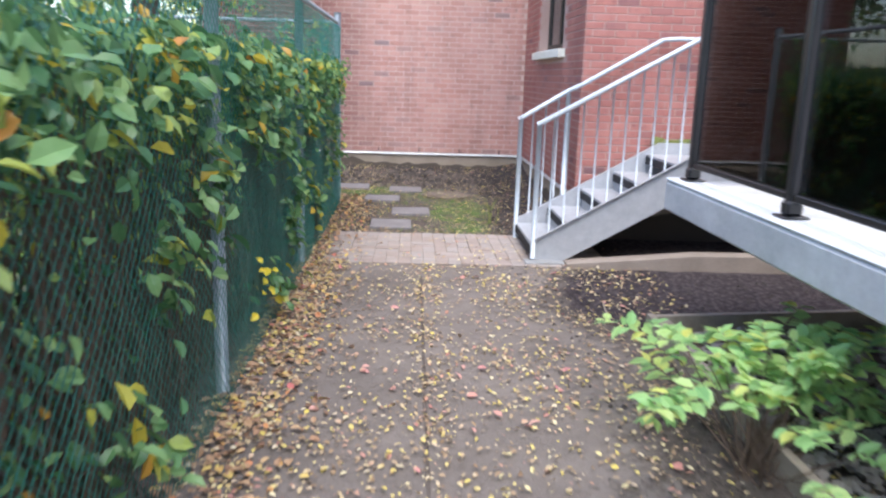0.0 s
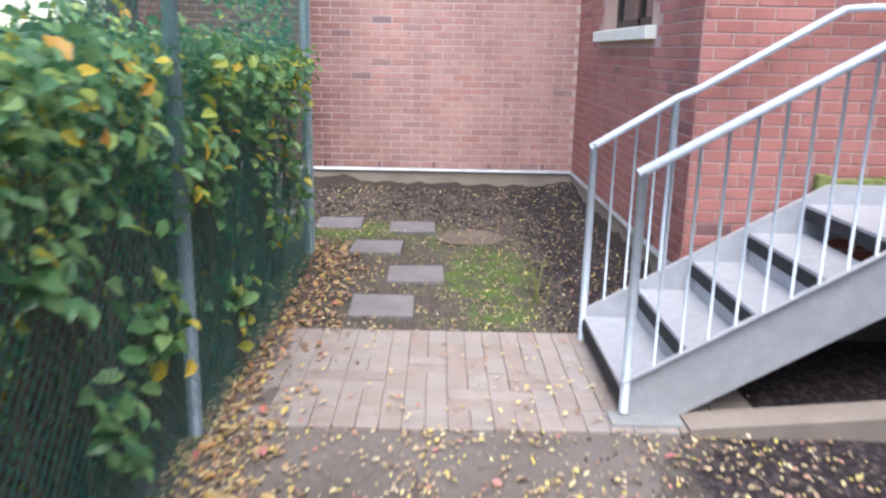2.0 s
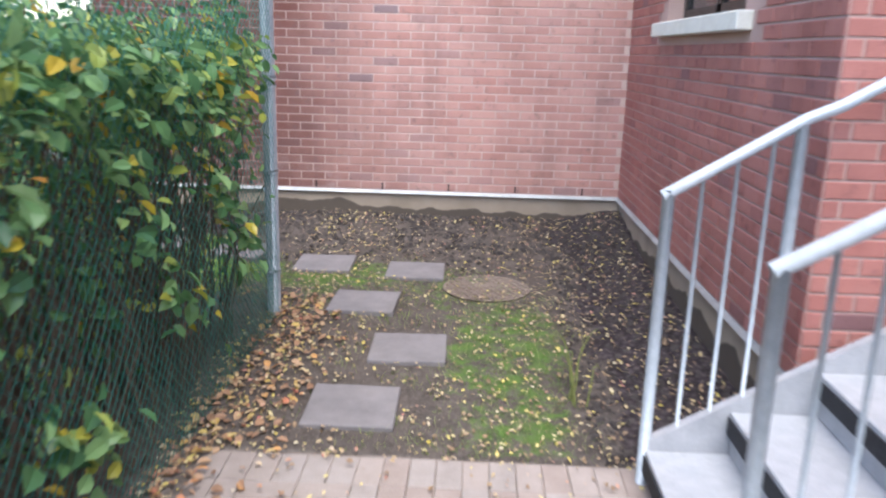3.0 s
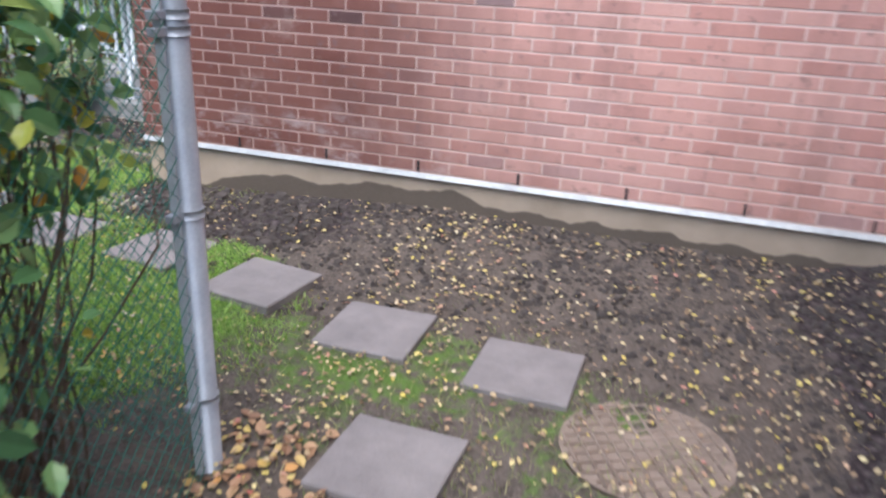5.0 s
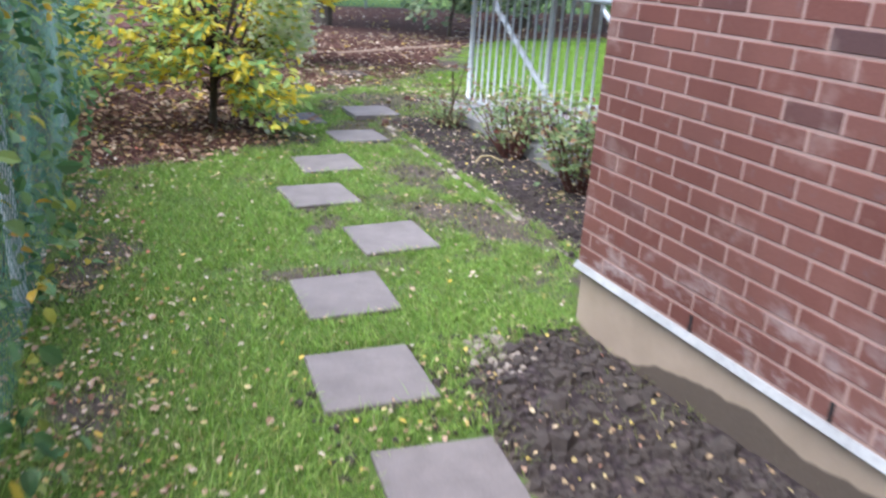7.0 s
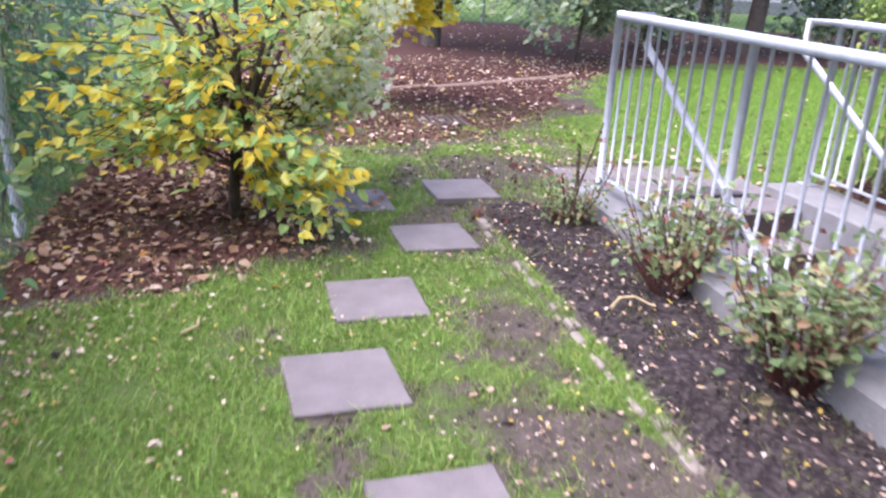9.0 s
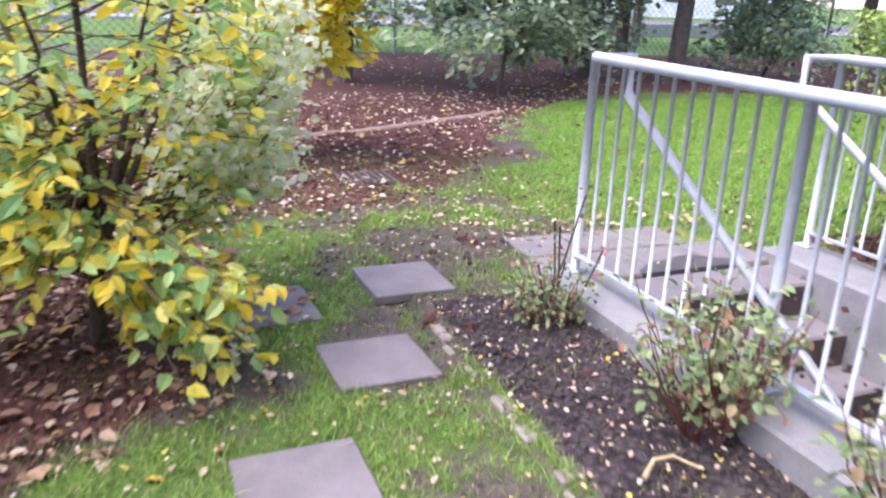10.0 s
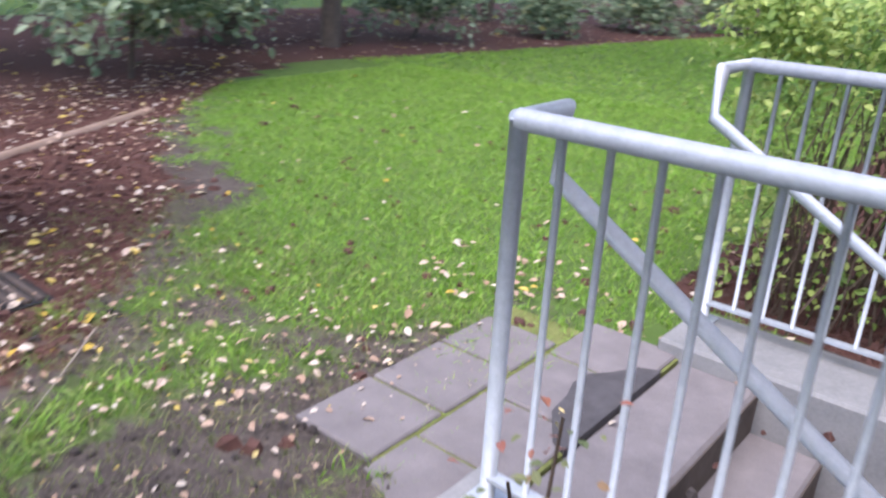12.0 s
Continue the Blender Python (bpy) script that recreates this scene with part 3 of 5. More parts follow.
def flashing(name, a, b, out):
    """A thin bent drip strip from a to b, standing out to the side that out names."""
    bm = bmesh.new()
    ox, oy = out
    sec = ((0.0, 0.020), (0.010, 0.017), (0.022, -0.006), (0.017, -0.011), (0.0, -0.004))
    ends = []
    for p in (a, b):
        ends.append([bm.verts.new((p[0] + ox * d, p[1] + oy * d, FLASH_Z + h)) for d, h in sec])
    for i in range(len(sec)):
        j = (i + 1) % len(sec)
        bm.faces.new((ends[0][i], ends[0][j], ends[1][j], ends[1][i]))
    bm.faces.new(ends[0]), bm.faces.new(list(reversed(ends[1])))
    bmesh.ops.recalc_face_normals(bm, faces=bm.faces)
    return structure(name, bm, FLASH, "white metal drip strip along the wall foot", "trim")


flashing("trim_north", (WEST - 0.01, NORTH_WALL + 0.004), (SIDE_WALL, NORTH_WALL + 0.004), (0, -1))
flashing("trim_east", (SIDE_WALL + 0.004, CORNER_Y), (SIDE_WALL + 0.004, NORTH_WALL - 0.02), (-1, 0))

# window: sill, frame, panes
win = thing("window_1", "narrow dark-framed window above a pale stone sill", "window", kind="structure")
part("window_sill", box(SIDE_WALL - 0.07, SIDE_WALL + 0.2, WIN_Y0 - 0.12, WIN_Y1 + 0.12, SILL_Z - 0.075, SILL_Z + 0.012, 0.006), STONE_SILL, win, "pale cast stone sill")
bm = bmesh.new()
fx0, fx1 = SIDE_WALL + 0.10, SIDE_WALL + 0.16
mid = (WIN_Y0 + WIN_Y1) / 2
for y0, y1 in ((WIN_Y0, WIN_Y0 + 0.07), (WIN_Y1 - 0.07, WIN_Y1), (mid - 0.04, mid + 0.04)):
    add_box(bm, fx0, fx1, y0, y1, SILL_Z + 0.012, WIN_TOP)
add_box(bm, fx0, fx1, WIN_Y0 + 0.07, WIN_Y1 - 0.07, SILL_Z + 0.012, SILL_Z + 0.09)
add_box(bm, fx0, fx1, WIN_Y0 + 0.07, WIN_Y1 - 0.07, WIN_TOP - 0.07, WIN_TOP)
part("window_frame", bm, WINDOW_FRAME, win)
for y0, y1 in ((WIN_Y0 + 0.07, mid - 0.04), (mid + 0.04, WIN_Y1 - 0.07)):
    part("pane", box(fx0 + 0.02, fx0 + 0.03, y0, y1, SILL_Z + 0.09, WIN_TOP - 0.07), DARK_GLASS, win)

# ---- path of brick pavers ----
paving = thing("brick_paving", "band of worn pinkish-grey brick pavers across the path", "paving", (0.1, 6.5, 0.05), kind="structure")
PAVER = [speckled("paver_%s" % k, d, l, 9, 130, 0.9, 0, 0.35, 0.003) for k, d, l in (("pink", (0.255, 0.21, 0.185), (0.345, 0.29, 0.26)), ("grey", (0.24, 0.205, 0.185), (0.335, 0.29, 0.265)), ("brown", (0.235, 0.185, 0.16), (0.32, 0.26, 0.23)))]
part("sand_bed", box(-0.70, 1.62, 5.99, 7.17, -0.05, 0.057), KERB_STONE, paving)
rp = random.Random(4)
pm = {}
for k, m in enumerate(PAVER):
    for turned in (False, True):
        w, l = (0.1965, 0.097) if turned else (0.097, 0.1965)
        pm[k, turned] = mesh_of("paver", box(-w / 2, w / 2, -l / 2, l / 2, -0.05, 0.0, 0.004), m)


def paver(x, y, k, turned):
    ob = new("paver", pm[k, turned])
    ob.parent = paving
    ob.location = Vector((x, y, 0.064 + rp.uniform(-0.003, 0.003))) - paving.location
    ob.rotation_euler = (rp.uniform(-0.012, 0.012), rp.uniform(-0.012, 0.012), rp.uniform(-0.01, 0.01))


for i in range(22):
    x = -0.64 + i * 0.1
    paver(x, 7.055, rp.randrange(3), False)
for row in range(5):
    y = 6.855 - row * 0.2
    for i in range(12):
        x = -0.59 + i * 0.2 - (0.1 if row % 2 else 0.0)
        if x > 1.6 or x < -0.65:
            continue
        if rp.random() < 0.3 and row < 4:
            paver(x, y - 0.05, rp.randrange(3), True)
            paver(x, y + 0.05, rp.randrange(3), True)
        else:
            paver(x - 0.05, y, rp.randrange(3), False)
            paver(x + 0.05, y, rp.randrange(3), False)
# concrete beam that edges the pavers below the stairs
structure("kerb", prism([(1.245, -0.1), (4.2, -0.1), (4.2, 0.17), (2.3, 0.165), (1.7, 0.115), (1.245, 0.08)], "y", 5.95, 6.12), KERB_STONE, "low brown concrete edge rising under the stairs", "kerb")
structure("stair_pad", box(0.92, 1.24, 6.0, 6.13, -0.05, 0.078, 0.006), CONCRETE, "small pale concrete pad under the stair foot", "pad")
# joint strip in the path
structure("path_joint", box(0.08, 0.094, 2.2, 5.6, 0.0, 0.050), RISER, "narrow dark joint strip along the path", "path joint")

# ---- stepping slabs ----
slab_me = []
for k in range(4):
    bm = box(-0.2, 0.2, -0.2, 0.2, -0.045, 0.0, 0.005)
    bmesh.ops.subdivide_edges(bm, edges=[e for e in bm.edges if e.calc_length() > 0.3], cuts=5, use_grid_fill=True)
    for v in bm.verts:
        q = noise.noise((v.co.x * 9 + k * 7, v.co.y * 9, v.co.z * 9))
        v.co.x += q * 0.004
        v.co.y += noise.noise((v.co.y * 9 + k * 7, v.co.x * 9, 4)) * 0.004
        v.co.z += q * 0.002
    slab_me.append(mesh_of("stepping_slab", bm, SLAB))
for i, (x, y, a) in enumerate(SLABS):
    ob = new("stepping_slab", slab_me[i % 4])
    ob.matrix_basis = pose(x, y, ground_z(x, y) + (0.034 if i == 5 else 0.016 if x > -1 else 0.010), random.uniform(-1.2, 1.2), random.uniform(-1.2, 1.2), a)
    tagged(ob, "square grey concrete slab set in turf" if x < -1.8 else "square grey concrete slab set in leafy soil", "stepping stone", "stepping slabs")

# ---- metal stairs ----
stairs = thing("metal_staircase", "galvanised steel stairs with pipe handrails and dark gaps under the treads", "stairs", (1.6, 6.6, 0.06))
SX, RUN, RISE, S0, S1 = 0.97, 0.29, 0.165, 6.10, 7.06
STRING = [(SX, 0.07), (SX + 0.25, 0.06), (2.31, 0.68), (4.2, 0.68), (4.2, 0.96), (2.25, 0.96), (SX, 0.225)]
for y0 in (S0, S1 - 0.012):
    st = part("stringer", prism(STRING, "y", y0, y0 + 0.012), GALV_PLATE, stairs, "flat galvanised side plate")
    bm = bmesh.new()
    out = -0.03 if y0 == S0 else 0.04
    for (xa, za), (xb, zb) in (((SX, 0.225), (2.25, 0.96)), ((2.25, 0.96), (4.2, 0.96))):
        a, b = y0 + min(out, 0), y0 + max(out, 0)
        vs = [bm.verts.new(p) for p in ((xa, a, za), (xb, a, zb), (xb, b, zb), (xa, b, za), (xa, a, za + 0.008), (xb, a, zb + 0.008), (xb, b, zb + 0.008), (xa, b, za + 0.008))]
        for f in ((0, 1, 2, 3), (4, 7, 6, 5), (0, 4, 5, 1), (1, 5, 6, 2), (2, 6, 7, 3), (3, 7, 4, 0)):
            bm.faces.new([vs[q] for q in f])
    part("flange", bm, GALV_PLATE, st)
for i in range(4):
    x, z = SX + 0.005 + i * RUN, 0.205 + i * RISE
    tr = part("tread", box(x, x + RUN + 0.02, S0 + 0.014, S1 - 0.014, z - 0.045, z, 0.004), GALV_PLATE, stairs, "smooth grey steel tread")
    # Black strip that paints the shaded gap below the tread edge.
    part("nosing", box(x - 0.006, x - 0.001, S0 + 0.016, S1 - 0.016, z - 0.085, z - 0.02), NEAR_BLACK, tr, "black strip painted in for the shaded gap under the tread")
    if i < 3:
        part("riser_plate", box(x + RUN + 0.012, x + RUN + 0.018, S0 + 0.016, S1 - 0.016, z + 0.002, z + 0.075), GALV_PLATE, tr)
x = SX + 0.005 + 4 * RUN
landing = part("landing", box(x, 4.2, S0 + 0.014, S1 - 0.014, 0.82, 0.865, 0.004), GALV_PLATE, stairs, "flat steel landing plate")
# The same painted gap shade, below the landing edge.
part("nosing", box(x - 0.006, x - 0.001, S0 + 0.016, S1 - 0.016, 0.78, 0.845), NEAR_BLACK, landing)


def string_top(x):
    return 0.233 + (x - SX) * (0.735 / 1.28) if x < 2.25 else 0.968


def rail_top(x):
    return 1.165 + (x - 0.99) * 0.56 if x < 2.22 else 1.165 + 1.23 * 0.56


yr = S0 - 0.008
part("handrail", tube([(0.97, yr, rail_top(0.99) - 0.012), (2.22, yr, rail_top(2.22)), (4.2, yr, rail_top(2.22))], 0.021), GALV, stairs, "galvanised pipe rail")
for x, z0 in ((0.99, 0.09), (2.22, 0.7)):
    part("post", tube([(x, yr, z0), (x, yr, rail_top(x))], 0.021), GALV, stairs)
x = 1.105
while x < 4.1:
    if abs(x - 2.22) > 0.05:
        part("baluster", tube([(x, yr, string_top(x)), (x, yr, rail_top(x))], 0.0075, 6), GALV, stairs)
    x += 0.112
yn = S1 + 0.004
part("handrail", tube([(0.955, yn, rail_top(0.96) - 0.005), (1.40, yn, rail_top(1.40) + 0.02), (1.5, yn - 0.02, rail_top(1.5) + 0.012), (2.2, yn - 0.02, rail_top(2.2) + 0.03), (2.34, yn - 0.02, rail_top(2.3) + 0.03), (4.2, yn - 0.02, rail_top(2.3) + 0.03)], 0.021), GALV, stairs, "galvanised pipe rail")
for x in (0.975, 1.39):
    part("post", tube([(x, yn, 0.06 if x < 1 else string_top(x)), (x, yn, rail_top(x) + 0.01)], 0.021), GALV, stairs)
for x in (1.085, 1.195, 1.305):
    part("baluster", tube([(x, yn, string_top(x)), (x, yn, rail_top(x))], 0.0075, 6), GALV, stairs)

moss_bm = bmesh.new()
rm = random.Random(8)
x = 2.2
while x < 4.1:
    w = rm.uniform(0.04, 0.10)
    add_box(moss_bm, x, x + w, 7.085, CORNER_Y - 0.006, 0.86, 0.985 + rm.uniform(0.0, 0.035), 0.008)
    x += w * 0.95
structure("moss_strip", moss_bm, MOSS, "green moss along the wall behind the landing", "moss")

# ---- concrete deck with smoked glass railing ----
DX, DY, DZ = 1.49, 4.5, 0.965
deck = thing("concrete_deck", "pale raised concrete deck slab on piers", "deck", (3, 2, 0.8))
part("slab", box(DX, EAST, -6.0, DY, 0.775, DZ - 0.02, 0.012), DECK_CONCRETE, deck)
part("rim", box(DX + 0.001, DX + 0.17, -6.0, DY, DZ - 0.018, DZ, 0.008), DECK_RIM, deck, "smooth pale raised rim")
part("link_slab", box(4.2, EAST, DY + 0.002, 7.0, 0.775, DZ - 0.02, 0.012), DECK_CONCRETE, deck)
for y in (3.6, 0.2, -3.2):
    part("pier", box(2.6, 2.9, y - 0.15, y + 0.15, -0.1, 0.774), CONCRETE, deck)
part("back_wall", box(4.6, 4.8, -6, 5.8, -0.1, 0.77), FOUNDATION, deck)
rail = thing("glass_railing", "black metal deck railing with smoked glass panels", "railing", (1.6, 3, DZ))
PX = DX + 0.10
POSTS = [4.34, 3.16, 1.94, 0.56, -0.7, -1.96]
for y in POSTS:
    po = part("post", box(PX - 0.026, PX + 0.026, y - 0.026, y + 0.026, DZ + 0.012, 2.08, 0.006), BLACK_METAL, rail)
    bm = box(PX - 0.056, PX + 0.056, y - 0.056, y + 0.056, DZ, DZ + 0.012, 0.004)
    part("base_plate", bm, BLACK_METAL, po)
    part("foot_sleeve", box(PX - 0.036, PX + 0.036, y - 0.036, y + 0.036, DZ + 0.012, DZ + 0.075, 0.012), BLACK_METAL, po)
for a, b in zip(POSTS, POSTS[1:]):
    part("bottom_rail", box(PX - 0.02, PX + 0.02, b + 0.035, a - 0.035, DZ + 0.075, DZ + 0.105, 0.004), BLACK_METAL, rail)
    part("top_rail", box(PX - 0.028, PX + 0.028, b + 0.035, a - 0.035, 2.04, 2.085, 0.006), BLACK_METAL, rail)
    g = part("glass_panel", box(PX - 0.004, PX + 0.004, b + 0.045, a - 0.045, DZ + 0.105, 2.04), SMOKED, rail, "smoked glass pane")
    g.visible_shadow = False
rail2 = thing("glass_railing", "black metal deck railing with smoked glass along the stair side", "railing", (3, 4.4, DZ))
XS = [PX + 1.35 * k for k in range(1, 3)]
for x in XS:
    po = part("post", box(x - 0.03, x + 0.03, 4.33, 4.39, DZ, 2.08, 0.006), BLACK_METAL, rail2)
    part("base_plate", box(x - 0.065, x + 0.065, 4.295, 4.425, DZ - 0.02, DZ - 0.006, 0.004), BLACK_METAL, po)
for a, b in zip([PX] + XS, XS):
    part("bottom_rail", box(a + 0.035, b - 0.035, 4.34, 4.38, DZ + 0.075, DZ + 0.105, 0.004), BLACK_METAL, rail2)
    part("top_rail", box(a + 0.035, b - 0.035, 4.332, 4.388, 2.04, 2.085, 0.006), BLACK_METAL, rail2)
    g = part("glass_panel", box(a + 0.045, b - 0.045, 4.356, 4.364, DZ + 0.105, 2.04), SMOKED, rail2)
    g.visible_shadow = False

# ---- timber edged bed with rubble, and the green plant ----
bed = thing("timber_planter", "weathered timber edging board round a rubble bed", "planter", (2, 3, 0.1))
part("side_board", box(1.42, 1.46, -2.0, 4.41, -0.08, 0.16, 0.004), TIMBER, bed)
bm = box(1.463, 4.0, 4.36, 4.40, -0.08, 0.155, 0.004)
bmesh.ops.rotate(bm, verts=bm.verts, cent=(1.46, 4.36, 0), matrix=Matrix.Rotation(radians(8), 3, 'Z'))
part("end_board", bm, TIMBER, bed)
part("corner_block", box(1.464, 1.55, 4.265, 4.352, -0.08, 0.135, 0.004), TIMBER, bed)
rv, rf = [], []
rr = random.Random(11)
for _ in range(2300):
    c = Vector((rr.uniform(1.5, 3.2), rr.uniform(0.5, 4.3), 0.06 + rr.uniform(0, 0.035)))
    s = rr.uniform(0.018, 0.048)
    b0 = len(rv)
    for d in ((1, 0, 0), (-1, 0, 0), (0, 1, 0), (0, -1, 0), (0, 0, 0.7), (0, 0, -0.7), (0.6, 0.6, 0.4), (-0.6, 0.5, 0.4), (0.5, -0.6, 0.4), (-0.6, -0.6, 0.3)):
        rv.append(tuple(c + Vector(d) * s * rr.uniform(0.7, 1.2)))
    for f in ((4, 0, 6), (4, 6, 2), (4, 2, 7), (4, 7, 1), (4, 1, 9), (4, 9, 3), (4, 3, 8), (4, 8, 0), (0, 5, 6), (6, 5, 2), (2, 5, 7), (7, 5, 1), (1, 5, 9), (9, 5, 3), (3, 5, 8), (8, 5, 0)):
        rf.append(tuple(b0 + q for q in f))
tagged(new("rubble", raw_mesh("rubble", rv, rf, ROCK)), "grey rubble filling the timber bed", "rubble", kind="stuff")


# ---- chain link fences ----
def chain_link(name, p0, p1, z0, z1, wire, material, parent, pitch=0.066):
    """Woven wire between two plan points: zig-zag wires that hook round one another."""
    a, b = Vector(p0), Vector(p1)
    length = (b - a).length
    d = (b - a) / length
    side = Vector((-d.y, d.x))
    vs, fs = [], []
    n = int(length / pitch)
    rows = int((z1 - z0) / pitch)
    for i in range(n):
        for j in range(rows):
            for s in (0, 1):
                u0, u1 = (i + s) * pitch, (i + 1 - s) * pitch
                za, zb = z0 + j * pitch, z0 + (j + 1) * pitch
                sag = 0.012 * noise.noise((u0 * 1.3, za * 1.5, 2.0))
                off = 0.003 if s else -0.003
                base = len(vs)
                for u, z in ((u0, za), (u1, zb)):
                    c = a + d * u + side * (off + sag)
                    for q in range(3):
                        vs.append((c.x + side.x * wire * math.cos(q * 2.094) + d.x * wire * math.sin(q * 2.094), c.y + side.y * wire * math.cos(q * 2.094) + d.y * wire * math.sin(q * 2.094), z))
                for q in range(3):
                    fs.append((base + q, base + (q + 1) % 3, base + 3 + (q + 1) % 3, base + 3 + q))
    ob = new(name, raw_mesh(name, vs, fs, material))
    ob.parent = parent
    ob.location = -parent.location
    return tagged(ob, "green vinyl-coated woven wire", kind="stuff")


FX, FEND = -0.83, 8.74
fence = thing("chain_link_fence", "green chain-link fence on grey steel posts beside the path", "fence", (FX, 4, 0.05))
chain_link("wire_mesh", (FX + 0.04, -2.4), (FX + 0.04, FEND - 0.05), 0.05, 2.02, 0.0018, GREEN_WIRE, fence, 0.055)
for y in (-1.65, 0.85, 3.34, 5.85):
    part("post", tube([(FX, y, -0.1), (FX, y, 2.06)], 0.03, 12), GALV_POST, fence)
end = part("post", tube([(FX, FEND, -0.1), (FX, FEND, 2.1), (FX, FEND, 2.13)], 0.038, 16), GALV_POST, fence, "thick grey terminal post")
for z in (0.34, 0.92, 1.395, 1.435, 1.98):
    part("tension_band", tube([(FX, FEND, z - 0.012), (FX, FEND, z + 0.012)], 0.0425, 16), GALV_POST, end, "flat steel tension band")
    part("band_lug", box(FX - 0.014, FX + 0.014, FEND - 0.082, FEND - 0.036, z - 0.011, z + 0.011, 0.002), GALV_POST, end)
part("tension_bar", box(FX - 0.012, FX + 0.012, FEND - 0.058, FEND - 0.05, 0.1, 2.0), GALV, end)
part("top_rail", tube([(FX, -2.4, 2.03), (FX, FEND, 2.03)], 0.02, 10), GALV, fence)
WF = ((-0.87, 8.74), (-9.0, 9.16))
fence2 = thing("chain_link_fence", "green chain-link fence along the lawn edge", "fence", (-4, 8.9, 0.1))
chain_link("wire_mesh", WF[0], WF[1], 0.12, 2.02, 0.0017, GREEN_WIRE, fence2, 0.06)
for k in range(1, 4):
    x = -0.87 - 2.7 * k
    y = 8.74 + (-0.87 - x) * 0.0517 - 0.04
    part("post", tube([(x, y, -0.05), (x, y, 2.08)], 0.028, 12), GALV, fence2)
part("top_rail", tube([(WF[0][0], WF[0][1] - 0.03, 2.03), (WF[1][0], WF[1][1] - 0.03, 2.03)], 0.02, 10), GALV, fence2)

# ---- hedges ----
def hedge(name, label, rows, material, twig_mat, seg):
    """A hedge of stems and leaves, rows: (position, facing, size) arrays; seg: stems (start, end)."""
    h = thing(name, label, "hedge", tuple(rows[0][0].round(2).tolist()))
    ob = part("foliage", leaves_mesh("foliage", rows[0], rows[2], material, rows[1]), None, h)
    part("stem", twig_mesh("stem", seg[0], seg[1], 0.007, 0.003, twig_mat, 0.0, 5, 0.035), None, h)
    return h


def hedge_a():
    n = 26000
    y = RNG.uniform(-2.3, 8.55, n)
    top = 1.60 + 0.10 * np.array([noise.noise((v * 1.4, 0, 0)) for v in y])
    kind = RNG.uniform(0, 1, n)
    z = np.where(kind < 0.74, top - np.abs(RNG.normal(0, 0.22, n)), RNG.uniform(0.12, 1.5, n))
    x = FX - 0.04 - np.abs(RNG.normal(0, 0.20, n))
    poke = RNG.uniform(0, 1, n) < np.where(z > 1.2, 0.24, 0.08)
    for post_y in (-1.65, 0.85, 3.34, 5.85):
        poke &= np.abs(y - post_y + 0.15) > 0.28
    x = np.where(poke, FX + 0.05 + np.abs(RNG.normal(0, 0.06, n)), x)
    crown = kind < 0.30
    x = np.where(crown, RNG.uniform(-1.7, FX + 0.05, n), x)
    z = np.where(crown, top + RNG.normal(0, 0.06, n) - 0.04, z)
    clump = np.array([noise.noise((a * 1.9, b * 2.3, 1.0)) for a, b in zip(y, z)])
    keep = (clump > 0.26) | (kind < 0.52)
    end_thin = (y < 7.6) | (z > 0.95) | (RNG.uniform(0, 1, n) < 0.4)
    keep &= end_thin & ((x < FX + 0.03) | (y < 8.25))
    pos = np.stack([x, y, z], 1)[keep]
    face = np.stack([RNG.uniform(0.2, 1.0, len(pos)), RNG.normal(0, 0.3, len(pos)), RNG.uniform(0.2, 1.0, len(pos))], 1)
    size = RNG.uniform(0.045, 0.092, len(pos))
    # leaves deep inside, which close the hedge towards the garden behind
    k = 11000
    deep = np.stack([RNG.uniform(-1.75, -1.15, k), RNG.uniform(-2.3, 8.3, k), RNG.uniform(0.15, 1.5, k)], 1)
    pos = np.concatenate([pos, deep])
    face = np.concatenate([face, np.stack([RNG.uniform(0.2, 1.0, k), RNG.normal(0, 0.3, k), RNG.uniform(0.2, 1.0, k)], 1)])
    size = np.concatenate([size, RNG.uniform(0.05, 0.09, k)])
    # the leafy end by the terminal post
    k = 620
    mid_y, mid_z = RNG.uniform(8.0, 8.62, k), RNG.uniform(1.0, 2.0, k)
    tip = np.stack([RNG.uniform(-1.35, FX - 0.04, k), mid_y, mid_z], 1)
    pos = np.concatenate([pos, tip])
    face = np.concatenate([face, np.stack([RNG.uniform(0.2, 1.0, k), RNG.normal(-0.3, 0.4, k), RNG.uniform(0.2, 1.0, k)], 1)])
    size = np.concatenate([size, RNG.uniform(0.04, 0.075, k)])
    # shoots that droop through the wire
    shoots = ((3.14, 1.08), (2.92, 0.95), (2.45, 0.88), (4.42, 0.28), (4.68, 1.1), (5.33, 0.75), (5.0, 0.52), (6.4, 0.5), (7.1, 0.72), (7.6, 1.0), (6.85, 1.12), (6.0, 1.2), (2.1, 0.45), (5.8, 1.15), (7.9, 0.75), (3.9, 1.2))
    sp = []
    for a, b in shoots:
        k = int(RNG.integers(26, 44))
        f = RNG.uniform(-1, 1, k)
        sp.append(np.stack([FX + 0.045 + np.abs(RNG.normal(0, 0.05, k)), a + f * 0.10 + RNG.normal(0, 0.08, k), b - f * 0.13 + RNG.normal(0, 0.06, k)], 1))
    sp = np.concatenate(sp)
    pos = np.concatenate([pos, sp])
    face = np.concatenate([face, np.stack([RNG.uniform(0.5, 1.0, len(sp)), RNG.normal(0, 0.3, len(sp)), RNG.uniform(0.4, 1.0, len(sp))], 1)])
    size = np.concatenate([size, RNG.uniform(0.06, 0.105, len(sp))])
    m = 1500
    sy = RNG.uniform(-2.3, 8.5, m)
    sx = RNG.uniform(-1.5, FX - 0.08, m)
    s = np.stack([sx, sy, np.full(m, 0.02)], 1)
